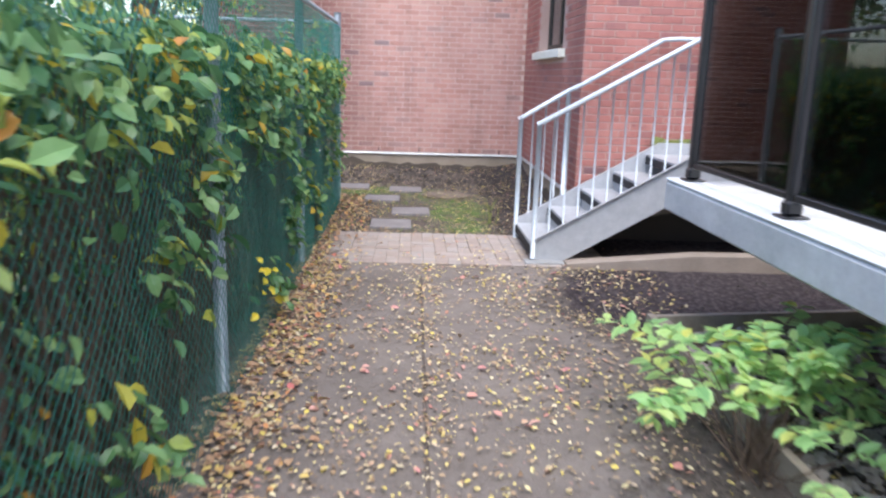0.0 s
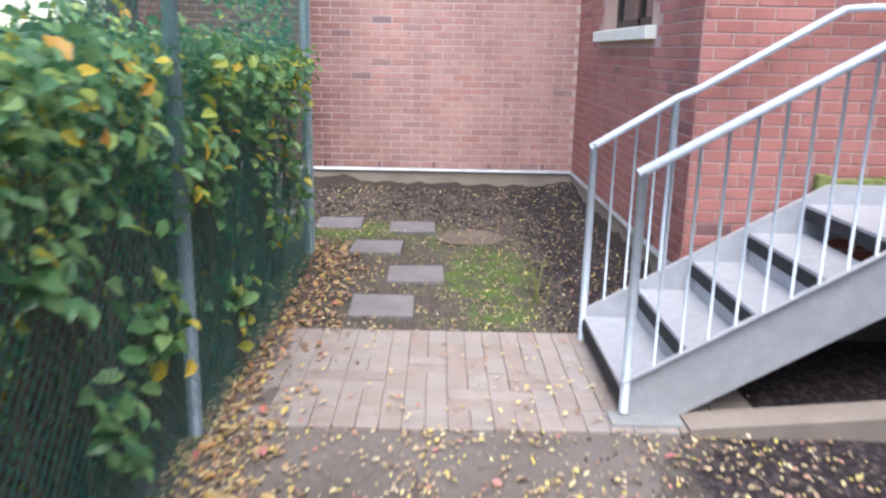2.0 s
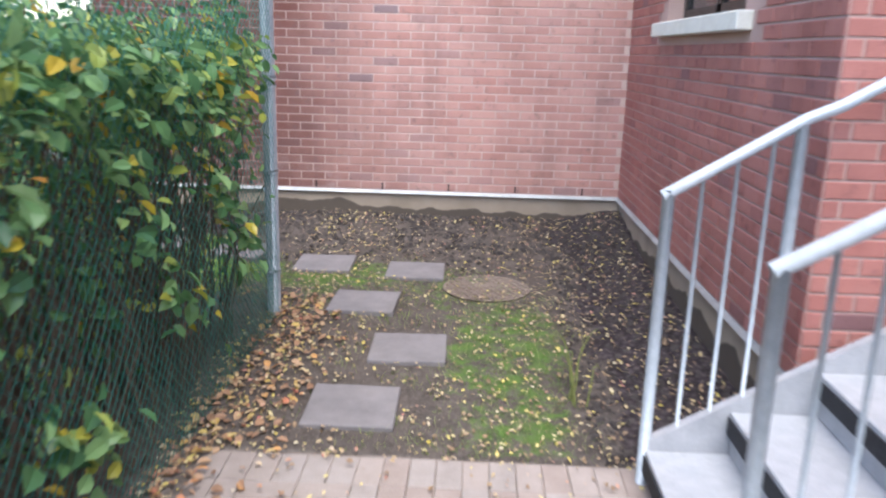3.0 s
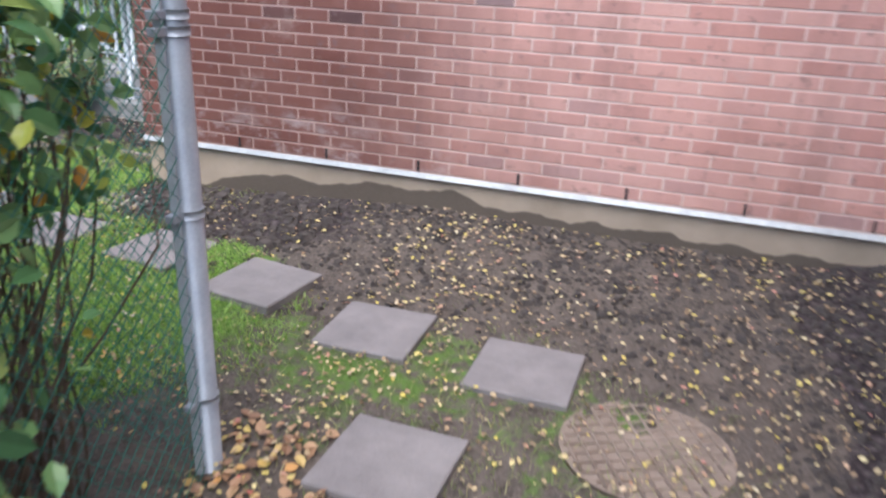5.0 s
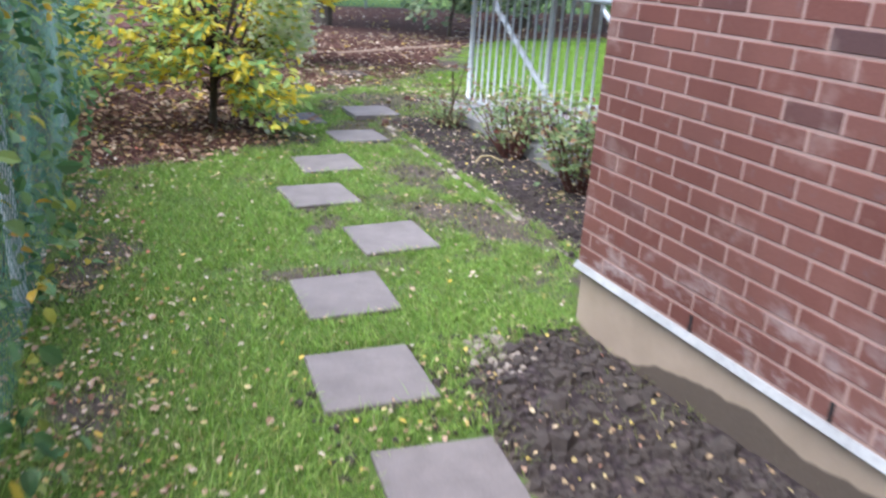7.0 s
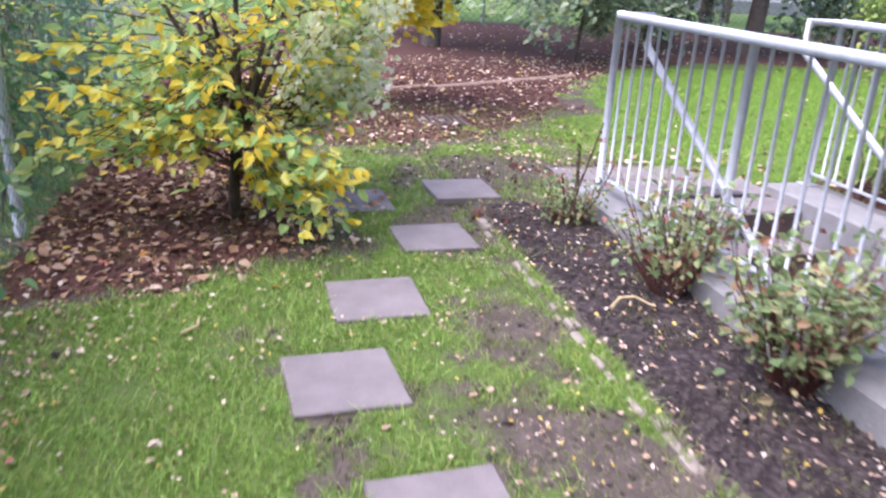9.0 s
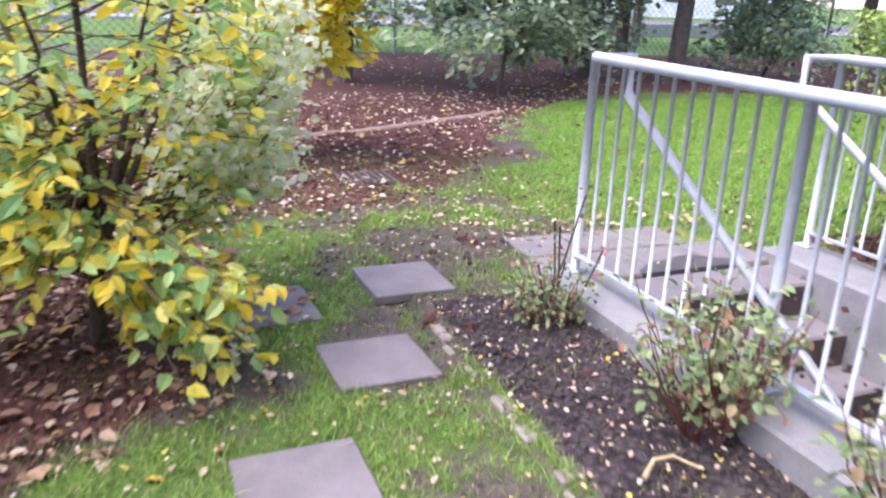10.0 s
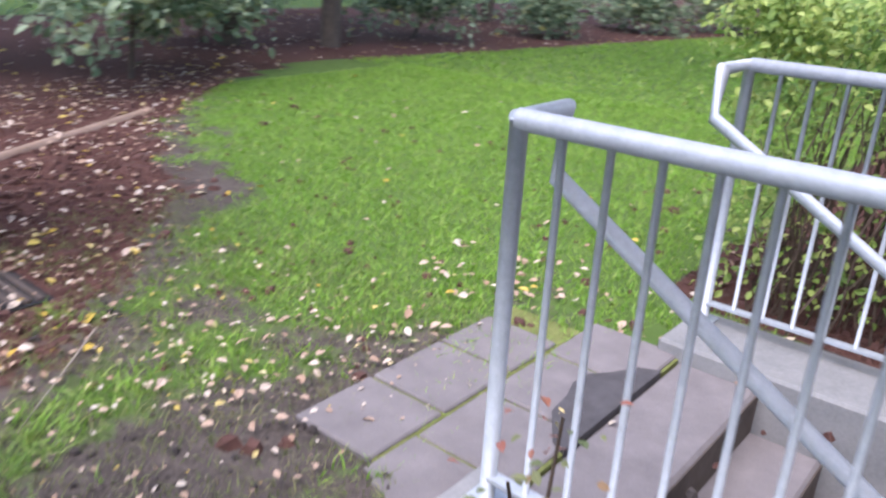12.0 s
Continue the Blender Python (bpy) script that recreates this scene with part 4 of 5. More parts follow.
    e = s + np.stack([RNG.normal(0.05, 0.12, m), RNG.normal(0, 0.22, m), RNG.uniform(0.9, 1.55, m)], 1)
    e[:, 0] = np.minimum(e[:, 0], FX - 0.05)
    h = hedge("hedge", "leafy green hedge turning yellow behind chain-link wire", (pos, face, size), HEDGE_LEAF, TWIG, (s.tolist(), e.tolist()))
    k = 11
    sprig = np.stack([FX + 0.06 + np.abs(RNG.normal(0, 0.03, k)), 4.0 + RNG.normal(0, 0.07, k), 0.42 + RNG.normal(0, 0.05, k)], 1)
    part("sprig", leaves_mesh("sprig", sprig, RNG.uniform(0.04, 0.065, k), GOLD_LEAF, np.tile((0.6, -0.4, 0.6), (k, 1)), 0.4), None, h, "small yellow-leaved sprig through the wire")


hedge_a()


def hedge_b():
    n = 17000
    x = RNG.uniform(-9, -1.6, n)
    y0 = 8.74 + (-0.87 - x) * 0.0517
    y = y0 - 0.08 - np.abs(RNG.normal(0, 0.36, n)) + np.where(RNG.uniform(0, 1, n) < 0.26, 0.30, 0)
    z = RNG.uniform(0.2, 2.35, n)
    clump = np.array([noise.noise((a * 1.6, b * 1.8, 4.0)) for a, b in zip(x, z)])
    keep = clump > -0.15
    pos = np.stack([x, y, z], 1)[keep]
    face = np.stack([RNG.normal(0, 0.4, len(pos)), RNG.uniform(0.2, 1.0, len(pos)), RNG.uniform(0.2, 1.0, len(pos))], 1)
    m = 500
    sx = RNG.uniform(-9, -1.3, m)
    s = np.stack([sx, 8.6 - RNG.uniform(0, 0.5, m) + (-0.87 - sx) * 0.05, np.full(m, 0.05)], 1)
    e = s + np.stack([RNG.normal(0, 0.2, m), RNG.normal(0, 0.1, m), RNG.uniform(1.0, 1.9, m)], 1)
    hedge("hedge", "dense green creeper hedge behind the lawn fence", (pos, face, RNG.uniform(0.04, 0.08, len(pos))), HEDGE_LEAF, TWIG, (s.tolist(), e.tolist()))


hedge_b()


def hedge_c():
    n = 13000
    x = RNG.uniform(-6.6, WEST - 0.05, n)
    z = np.where(RNG.uniform(0, 1, n) < 0.6, 1.62 - np.abs(RNG.normal(0, 0.13, n)), RNG.uniform(0.35, 1.6, n))
    y = np.where(z > 1.5, RNG.uniform(13.95, 15.0, n), 13.98 + np.abs(RNG.normal(0, 0.25, n)))
    x = np.where(RNG.uniform(0, 1, n) < 0.18, -6.6 + RNG.normal(0, 0.1, n), x)
    y = np.where(np.abs(x + 6.6) < 0.2, RNG.uniform(13.95, 15.0, n), y)
    pos = np.stack([x, y, z], 1)
    face = np.stack([RNG.normal(-0.3, 0.4, n), RNG.uniform(-1.0, 0.1, n), RNG.uniform(0.2, 1.2, n)], 1)
    m = 420
    sx = RNG.uniform(-6.5, -3, m)
    s = np.stack([sx, RNG.uniform(14.0, 14.9, m), np.full(m, 0.2)], 1)
    e = s + np.stack([RNG.normal(0.1, 0.12, m), RNG.normal(0, 0.12, m), RNG.uniform(0.8, 1.25, m)], 1)
    hedge("hedge", "clipped light green hedge with bare lower twigs", (pos, face, RNG.uniform(0.03, 0.055, n)), BOX_LEAF, TWIG, (s.tolist(), e.tolist()))


hedge_c()


# ---- basement stairwell ----
well = thing("stairwell", "grey concrete basement stairwell with low curb walls", "stairwell", (-5, 12.9, 0), kind="structure")
CURB = 0.37
part("curb_wall", box(-6.55, WEST, 11.98, 12.27, -1.4, CURB, 0.012), CONCRETE, well, "pale concrete curb wall")
part("curb_wall", box(-6.55, WEST, 13.40, 13.78, -1.4, CURB - 0.02, 0.012), CONCRETE, well, "pale concrete curb wall")
for i in range(7):
    x0 = -6.45 if i == 0 else -6.165 + (i - 1) * 0.257
    x1 = -6.165 + i * 0.257
    z = 0.285 - i * 0.172
    st = part("step", box(x0, x1 + 0.02, 12.272, 13.398, -1.5, z, 0.012), SLAB, well)
    part("riser_face", box(x1 + 0.021, x1 + 0.026, 12.275, 13.395, z - 0.172, z - 0.012), RISER, st, "dark brown riser")
part("well_floor", box(-4.60, WEST, 12.272, 13.398, -1.5, -0.92), CONCRETE, well)


def well_rail(label, yg, yh, zc, posts):
    """A pipe guard on the curb, whose top rail turns in and runs down as a handrail."""
    r = thing("guard_rail", label, "railing", (-5, yg, zc))
    zt = 1.385
    part("top_rail", tube([(posts[0], yg, zt), (WEST - 0.02, yg, zt)], 0.026, 12), GALV, r)
    part("bottom_rail", box(posts[0], WEST - 0.02, yg - 0.02, yg + 0.02, zc + 0.075, zc + 0.085), GALV, r)
    for x in posts:
        po = part("post", tube([(x, yg, zc + 0.006), (x, yg, zt)], 0.0215, 12), GALV, r)
        part("base_plate", box(x - 0.05, x + 0.05, yg - 0.05, yg + 0.05, zc, zc + 0.008, 0.002), GALV, po)
    x = posts[0] + 0.115
    while x < WEST - 0.1:
        if min(abs(x - p) for p in posts) > 0.04:
            part("baluster", tube([(x, yg, zc + 0.085), (x, yg, zt)], 0.009, 6), GALV, r)
        x += 0.1135
    x0 = posts[0] - 0.01
    path = [(x0, yg, zt), (x0, yh, zt), (x0 - 0.005, yh, 1.215), (-4.75, yh, 0.165), (-4.45, yh, -0.01), (-3.9, yh, -0.01)]
    part("handrail", tube(path, 0.020, 12), GALV, r, "sloping pipe handrail")
    return r


well_rail("galvanised pipe guard rail with slim balusters on the curb", 12.14, 12.345, CURB, (-6.44, -5.2, -3.96))
well_rail("galvanised pipe guard rail on the far curb beside the hedge", 13.69, 13.455, CURB - 0.02, (-6.49, -5.25, -4.01))

# landing pavers at the head of the steps
pav = thing("landing_paving", "mossy grey square paving at the head of the steps", "paving", (-6.85, 12.7, 0.25), kind="structure")
bm = box(-7.185, -6.848, 12.13, 13.33, 0.1, 0.288)
add_box(bm, -6.846, -6.455, 11.98, 13.43, 0.1, 0.288)
part("moss_joint", bm, MOSS, pav, "mossy green joint filling")
for x0, x1, cuts in ((-7.195, -6.852, (12.12, 12.475, 12.855, 13.175)), (-6.840, -6.462, (11.965, 12.32, 12.685, 13.08, 13.44))):
    for y0, y1 in zip(cuts, cuts[1:]):
        bm = box(x0, x1 - 0.006, y0, y1 - 0.014, 0.18, 0.300, 0.007)
        bmesh.ops.rotate(bm, verts=bm.verts, cent=((x0 + x1) / 2, (y0 + y1) / 2, 0.3), matrix=Matrix.Rotation(radians(random.uniform(-0.8, 0.8)), 3, 'X') @ Matrix.Rotation(radians(random.uniform(-0.8, 0.8)), 3, 'Z'))
        part("paving_slab", bm, SLAB, pav)
patch = [(-6.452, 12.56), (-6.50, 12.57), (-6.56, 12.66), (-6.60, 12.72), (-6.615, 12.84), (-6.645, 12.93), (-6.64, 13.02), (-6.58, 13.10), (-6.53, 13.20), (-6.452, 13.24)]
structure("asphalt_patch", prism(patch, "z", 0.2, 0.3055), TAR, "dark asphalt patch at the top step", "asphalt patch")

# edging of the planting bed
bm = bmesh.new()
x = -2.95
while x > -6.4:
    w = random.uniform(0.07, 0.13)
    add_box(bm, x - w, x - 0.008, 11.31 + random.uniform(-0.02, 0.02), 11.36 + random.uniform(-0.015, 0.02), 0.1, ground_z(x, 11.3) + random.uniform(0.005, 0.03), 0.008)
    x -= w
tagged(part("bed_edging", bm, ROCK), "weathered grey edging along the planting bed", "edging", kind="structure")

# ---- manhole cover and drain grate ----
mh = thing("manhole_cover", "round rusty cast-iron manhole cover with raised grid", "manhole cover", (0.42, 9.35, 0.1))
MZ = ground_z(0.42, 9.35) + 0.006
part("plate", tube([(0.42, 9.35, MZ - 0.04), (0.42, 9.35, MZ)], 0.285, 40), IRON, mh)
bm = bmesh.new()
for k in range(-5, 6):
    h = math.sqrt(max(0, 0.27 ** 2 - (k * 0.05) ** 2))
    for swap in (0, 1):
        c, s = math.cos(0.5), math.sin(0.5)
        a, b = ((k * 0.05, -h), (k * 0.05, h)) if swap else ((-h, k * 0.05), (h, k * 0.05))
        pts = [(0.42 + p * c - q * s, 9.35 + p * s + q * c, MZ + 0.001) for p, q in (a, b)]
        add_tube(bm, pts, 0.007, 4)
part("grid_rib", bm, IRON, mh)
gr = thing("drain_grate", "dark slotted cast-iron drain grate in the mulch", "drain grate", (-8.65, 11.75, 0.27))
GZ2 = ground_z(-8.72, 11.74) + 0.018
part("frame", box(-8.93, -8.51, 11.53, 11.97, GZ2 - 0.08, GZ2 - 0.014), NEAR_BLACK, gr)
for k in range(8):
    y = 11.55 + k * 0.052
    part("bar", box(-8.91, -8.53, y, y + 0.026, GZ2 - 0.02, GZ2, 0.003), GRATE_IRON, gr)


# ---- shrubs ----
def shrub(name, label, category, at, stems, leaf, twig, n, size, spread, height, facing_up=0.7, width=0.32, low=0.15, r0=0.006, seed=1):
    rs = np.random.default_rng(seed)
    gz = ground_z(at[0], at[1]) - 0.02
    t = thing(name, label, category, (at[0], at[1], gz))
    base = np.array((at[0], at[1], gz))
    ang = rs.uniform(0, math.tau, stems)
    rad = spread * np.sqrt(rs.uniform(0.05, 1, stems))
    tips = np.stack([base[0] + np.cos(ang) * rad, base[1] + np.sin(ang) * rad, gz + height * rs.uniform(0.6, 1.05, stems)], 1)
    starts = base + np.stack([np.cos(ang) * 0.06, np.sin(ang) * 0.06, np.zeros(stems)], 1)
    part("stem", twig_mesh("stem", starts.tolist(), tips.tolist(), r0, r0 * 0.35, twig, 0.0, 4, 0.012), None, t)
    k = rs.integers(0, stems, n)
    f = rs.uniform(low, 1.05, n)[:, None]
    pos = starts[k] + (tips[k] - starts[k]) * f + rs.normal(0, size * 1.1, (n, 3))
    pos[:, 2] = np.maximum(pos[:, 2], gz + 0.05)
    face = rs.normal(0, 0.5, (n, 3))
    face[:, 2] += facing_up
    part("foliage", leaves_mesh("foliage", pos, rs.uniform(0.7, 1.25, n) * size, leaf, face, width), None, t)
    return t


shrub("rose_bush", "low rose bush with thinning green and red leaves", "bush", (-6.08, 11.8), 16, SHRUB_LEAF, RED_TWIG, 420, 0.030, 0.20, 0.26, low=0.3, seed=3)
tall = thing("rose_stalk", "tall bare dark rose stalks with a few reddish leaves", "bush", (-6.1, 11.82, 0.25))
rs5 = np.random.default_rng(5)
ts = [(-6.1 + rs5.normal(0, 0.03), 11.8 + rs5.normal(0, 0.03), 0.24) for _ in range(6)]
te = [(a[0] + rs5.normal(0.04, 0.08), a[1] + rs5.normal(0.06, 0.10), 0.24 + rs5.uniform(0.32, 0.62)) for a in ts]
for a, b in zip(ts, te):
    part("stalk", tube([a, tuple((p + q) / 2 + 0.012 for p, q in zip(a, b)), b], 0.007, 5, 0.004), TWIG, tall)
pp = np.array(te)[rs5.integers(0, 6, 90)] + rs5.normal(0, 0.07, (90, 3)) - np.array((0, 0, 0.06))
part("foliage", leaves_mesh("foliage", pp, rs5.uniform(0.022, 0.042, 90), REDDISH_LEAF), None, tall)
shrub("rose_bush", "rounded rose bush with green and reddish leaves", "bush", (-5.15, 11.88), 54, SHRUB_LEAF, RED_TWIG, 640, 0.042, 0.30, 0.52, low=0.42, seed=8)
shrub("rose_bush", "full rose bush with green leaves by the curb", "bush", (-4.33, 11.92), 56, SHRUB_LEAF, RED_TWIG, 950, 0.044, 0.33, 0.60, low=0.35, seed=9)


def green_plant():
    rs = np.random.default_rng(21)
    t = thing("ash_sapling", "bright green sapling with paired pointed leaflets", "plant", (1.34, 2.72, 0.03))
    st, en, pos, al, sz = [], [], [], [], []
    for _ in range(64):
        b = np.array((1.34 + rs.normal(0, 0.035), 2.72 + rs.normal(0, 0.06), 0.03))
        e = b + np.array((rs.normal(0.10, 0.22), rs.normal(0.03, 0.20), rs.uniform(0.22, 0.50)))
        st.append(b), en.append(e)
        d = e - b
        tip = e + np.array((d[0] * 0.45 + rs.normal(0, 0.05), d[1] * 0.45 + rs.normal(0, 0.05), 0.02))
        st.append(e), en.append(tip)
        across = np.cross(tip - e, (0, 0, 1.0))
        across /= max(1e-6, np.linalg.norm(across))
        for k in range(7):
            c = e + (tip - e) * (k / 6) + (0, 0, 0.01)
            for s in (-1, 1):
                pos.append(c), al.append(across * s + (tip - e) * 2.0), sz.append(rs.uniform(0.06, 0.095))
        pos.append(tip), al.append(tip - e), sz.append(0.075)
    part("stem", twig_mesh("stem", st, en, 0.004, 0.002, TWIG, 0, 3, 0.004), None, t)
    part("foliage", leaves_mesh("foliage", np.array(pos), np.array(sz), GREEN_LEAF, None, 0.28, 0.35, 0.08, np.array(al)), None, t)


green_plant()


def flowering_shrub():
    """The tall shrub: a dark leaning stem, layered open sprays, cream heads on its northern side."""
    rs = np.random.default_rng(33)
    cx, cy = -6.45, 10.0
    t = thing("flowering_shrub", "tall arching shrub with yellow and green leaves and cream blossom", "shrub", (cx, cy, 0.2))
    bm = tube([(cx + 0.02, cy - 0.01, 0.1), (cx, cy, 0.42), (cx - 0.05, cy + 0.03, 0.8), (cx - 0.12, cy + 0.04, 1.2)], 0.036, 8, 0.02)
    limbs = []
    for k in range(9):
        a = k * math.tau / 9 + rs.uniform(-0.3, 0.3)
        r = rs.uniform(0.5, 0.85)
        top = rs.uniform(1.9, 2.6)
        p = [(cx - 0.03, cy + 0.02, 0.5 + 0.05 * k)]
        for f in (0.35, 0.65, 1.0):
            p.append((cx - 0.1 + math.cos(a) * r * f, cy + 0.05 + math.sin(a) * r * f, 0.55 + (top - 0.55) * f ** 0.8))
        limbs.append(p)
        add_tube(bm, p, 0.016, 6, 0.005)
    part("trunk", bm, TRUNK, t)
    st, en, pos, al, sz, pet, psz = [], [], [], [], [], [], []

    def spray(b, e, leaves, small, big, start=0.35):
        """One twig with leaves set along it in two rows."""
        st.append(b), en.append(e)
        d = e - b
        across = np.cross(d, (0.0, 0.0, 1.0))
        across /= max(1e-6, np.linalg.norm(across))
        for k in range(leaves):
            f = start + (1.05 - start) * (k + rs.uniform(0, 1)) / leaves
            pos.append(b + d * f + rs.normal(0, 0.022, 3))
            al.append(d * 1.2 / np.linalg.norm(d) + across * (1 if k % 2 else -1) + rs.normal(0, 0.3, 3) - np.array((0, 0, 0.25)))
            sz.append(rs.uniform(small, big))

    def on_limb():
        p = limbs[rs.integers(0, 9)]
        i = rs.integers(1, 4)
        return np.array(p[i - 1]) + (np.array(p[i]) - np.array(p[i - 1])) * rs.uniform(0, 1)

    for _ in range(215):
        b = on_limb()
        a, r = rs.uniform(0, math.tau), rs.uniform(0.25, 0.75)
        e = b + np.array((math.cos(a) * r, math.sin(a) * r, rs.uniform(-0.30, 0.15)))
        e[1] = min(e[1], 10.62)
        e[2] = max(e[2], 0.85)
        spray(b, e, 11, 0.05, 0.09)
    trunk = np.array((cx - 0.03, cy + 0.02, 0.0))
    for k in range(52):
        b = trunk + (0, 0, rs.uniform(0.45, 1.1))
        e = np.array((rs.uniform(-6.85, -5.85), rs.uniform(9.05, 9.95), rs.uniform(0.55, 1.2)))
        spray(b, e, 13, 0.055, 0.10)
    for k in range(46):
        b = trunk + (0, 0, rs.uniform(0.4, 0.9))
        e = np.array((rs.uniform(-6.35, -5.6), rs.uniform(10.1, 10.6), rs.uniform(0.36, 0.80)))
        spray(b, e, 10, 0.055, 0.105)
    for k in range(95):
        f = rs.uniform(0, 1)
        e = np.array((-6.15 - 1.2 * f + rs.normal(0, 0.06), 10.38 + 0.56 * f + rs.normal(0, 0.07), rs.uniform(0.75, 1.3) + rs.uniform(0, 0.75) * f))
        b = trunk + (e - trunk) * 0.35 + (0, 0, 0.3)
        spray(b, e, 8, 0.04, 0.075, 0.5)
        for _k in range(26):
            pet.append(e + rs.normal(0, 0.045, 3) * np.array((1, 1, 1.5)))
            psz.append(rs.uniform(0.028, 0.058))
    for k in range(5):
        e = np.array((rs.uniform(-6.3, -6.0), rs.uniform(10.2, 10.5), rs.uniform(0.3, 0.55)))
        for _k in range(16):
            pet.append(e + rs.normal(0, 0.04, 3))
            psz.append(rs.uniform(0.028, 0.058))
    part("stem", twig_mesh("stem", st, en, 0.005, 0.002, TWIG, -0.03, 4, 0.01), None, t)
    up = np.tile((0.30, 0.10, 0.95), (len(pos), 1))
    part("foliage", leaves_mesh("foliage", np.array(pos), np.array(sz), YELLOW_LEAF, up, 0.27, 0.45, 0.1, np.array(al)), None, t)
    part("blossom", leaves_mesh("blossom", np.array(pet), np.array(psz), PETAL, np.tile((0.25, -0.15, 0.8), (len(pet), 1)), 0.42, 0.55), None, t, "cream flower heads")


flowering_shrub()


def small_tree(name, label, at, height, spread, n, leaf, size, seed, trunk_r=0.05, low=0.4, lean=(0, 0), branches=26, droop=0.0):
    rs = np.random.default_rng(seed)
    gz = ground_z(*at) - 0.1
    t = thing(name, label, "tree" if height > 3 else "shrub", (at[0], at[1], gz))
    top = np.array((at[0] + lean[0], at[1] + lean[1], gz + height * 0.85))
    base = np.array((at[0], at[1], gz))
    bm = tube([tuple(base), tuple(base + (top - base) * 0.35 + rs.normal(0, 0.04, 3)), tuple(base + (top - base) * 0.7 + rs.normal(0, 0.05, 3)), tuple(top)], trunk_r, 9, trunk_r * 0.3)
    part("trunk", bm, TRUNK, t)
    st, en, pos, al = [], [], [], []
    per = max(1, n // (branches * 5))
    limbs = bmesh.new()
    for k in range(branches):
        f = rs.uniform(low, 0.98)
        b = base + (top - base) * f
        a = rs.uniform(0, math.tau)
        r = spread * rs.uniform(0.45, 1.0) * (1.1 - 0.5 * f)
        e = b + np.array((math.cos(a) * r, math.sin(a) * r, height * rs.uniform(0.03, 0.22) - droop * r))
        add_tube(limbs, [tuple(b), tuple((b + e) / 2 + rs.normal(0, 0.04, 3) + (0, 0, 0.05)), tuple(e)], trunk_r * 0.35, 5, trunk_r * 0.08)
        for _ in range(5):
            m = b + (e - b) * rs.uniform(0.35, 1.0)
            tw = m + rs.normal(0, 1, 3) * np.array((0.22, 0.22, 0.14)) * spread
            st.append(m), en.append(tw)
            for _k in range(per):
                pos.append(m + (tw - m) * rs.uniform(0.2, 1.1) + rs.normal(0, size * 0.9, 3))
                al.append(tw - m + rs.normal(0, 0.1, 3))
    part("limb", limbs, TRUNK, t)
    part("twig", twig_mesh("twig", st, en, trunk_r * 0.12, trunk_r * 0.04, TWIG, 0, 3, 0.01), None, t)
    part("foliage", leaves_mesh("foliage", np.array(pos), rs.uniform(0.75, 1.25, len(pos)) * size, leaf, np.tile((0.2, -0.2, 0.7), (len(pos), 1)), 0.3, 0.5, 0.1, np.array(al)), None, t)
    return t


small_tree("shrub", "golden-leaved shrub with drooping sprays over bark mulch", (-9.95, 11.15), 2.6, 0.8, 5200, GOLD_LEAF, 0.10, 41, 0.04, 0.35, (0.6, 0.5), 28, 0.45)
FAR = ((-13.3, 15.0, 2.3, 1.7, 3600), (-14.9, 13.2, 2.6, 1.0, 1000), (-15.6, 17.4, 2.6, 1.7, 3600), (-14.6, 20.8, 1.9, 1.5, 3200), (-14.0, 23.6, 1.3, 1.2, 2200), (-16.8, 12.0, 3.0, 1.2, 1500), (-13.4, 26.5, 1.6, 1.4, 2400), (-12.2, 29.0, 2.2, 1.6, 2600))
for k, (x, y, h, s, n) in enumerate(FAR):
    small_tree("shrub", "loose grey-green shrub on the bark mulch", (x, y), h, s, n, FAR_LEAF, 0.12, 60 + k, 0.035, 0.3, (0.3, 0.2), 26, 0.25)
# The first two are added: their crowns, out of view, shade the far mulch.
BIG = ((-14.9, 13.2, 7, 3.6), (-14.4, 18.8, 8, 3.8), (-18.2, 20.3, 7, 3.2), (-15.2, 17.6, 8, 3.4), (-16.2, 25.0, 8, 3.4), (-12.8, 31.5, 9, 3.4), (-17.5, 29, 8, 3.0), (-20, 14, 8, 3.0), (-9, 34, 9, 3.2), (-23, 24, 9, 3.2))
for k, (x, y, h, s) in enumerate(BIG):
    small_tree("tree", "tall dark-trunked tree with autumn leaves", (x, y), h, s, 4600, FAR_LEAF if k % 4 else YELLOW_LEAF, 0.25, 90 + k, 0.16, 0.42, (0.2, 0.1), 40)

small_tree("tree", "large old tree with thick grey-brown bark", (-7.0, 21.0), 10, 4.5, 9000, FAR_LEAF, 0.25, 131, 0.45, 0.4, (0.3, 0.2), 40)
for k, (x, y) in enumerate(((-10.6, 27.5), (-8.6, 26.0), (-6.6, 26.6), (-9.6, 30.0))):
    small_tree("shrub", "tall leafy shrub at the far end of the lawn", (x, y), 3.2, 1.6, 2600, FAR_LEAF, 0.14, 140 + k, 0.05, 0.2, (0.2, 0.1), 26)

# ---- far side: fence, verge, road, low wall ----
ff = thing("boundary_fence", "dark green boundary fence beyond the mulch bed", "fence", (-19.5, 20, 0.25))
chain_link("wire_mesh", (-19.4, 6), (-19.4, 40), 0.3, 1.75, 0.006, GREEN_WIRE, ff, 0.16)
for k in range(12):
    part("post", tube([(-19.4, 6.5 + 3 * k, 0.1), (-19.4, 6.5 + 3 * k, 1.85)], 0.035, 8), GREY_WIRE, ff)
tagged(part("road", box(-46, -34, -60, 120, 0.2, 0.30), ROAD), "grey asphalt road beyond the verge", "road", kind="structure")
tagged(part("pavement", box(-33.9, -31.5, -60, 120, 0.2, 0.36), CONCRETE), "pale concrete pavement beside the road", "pavement", kind="structure")
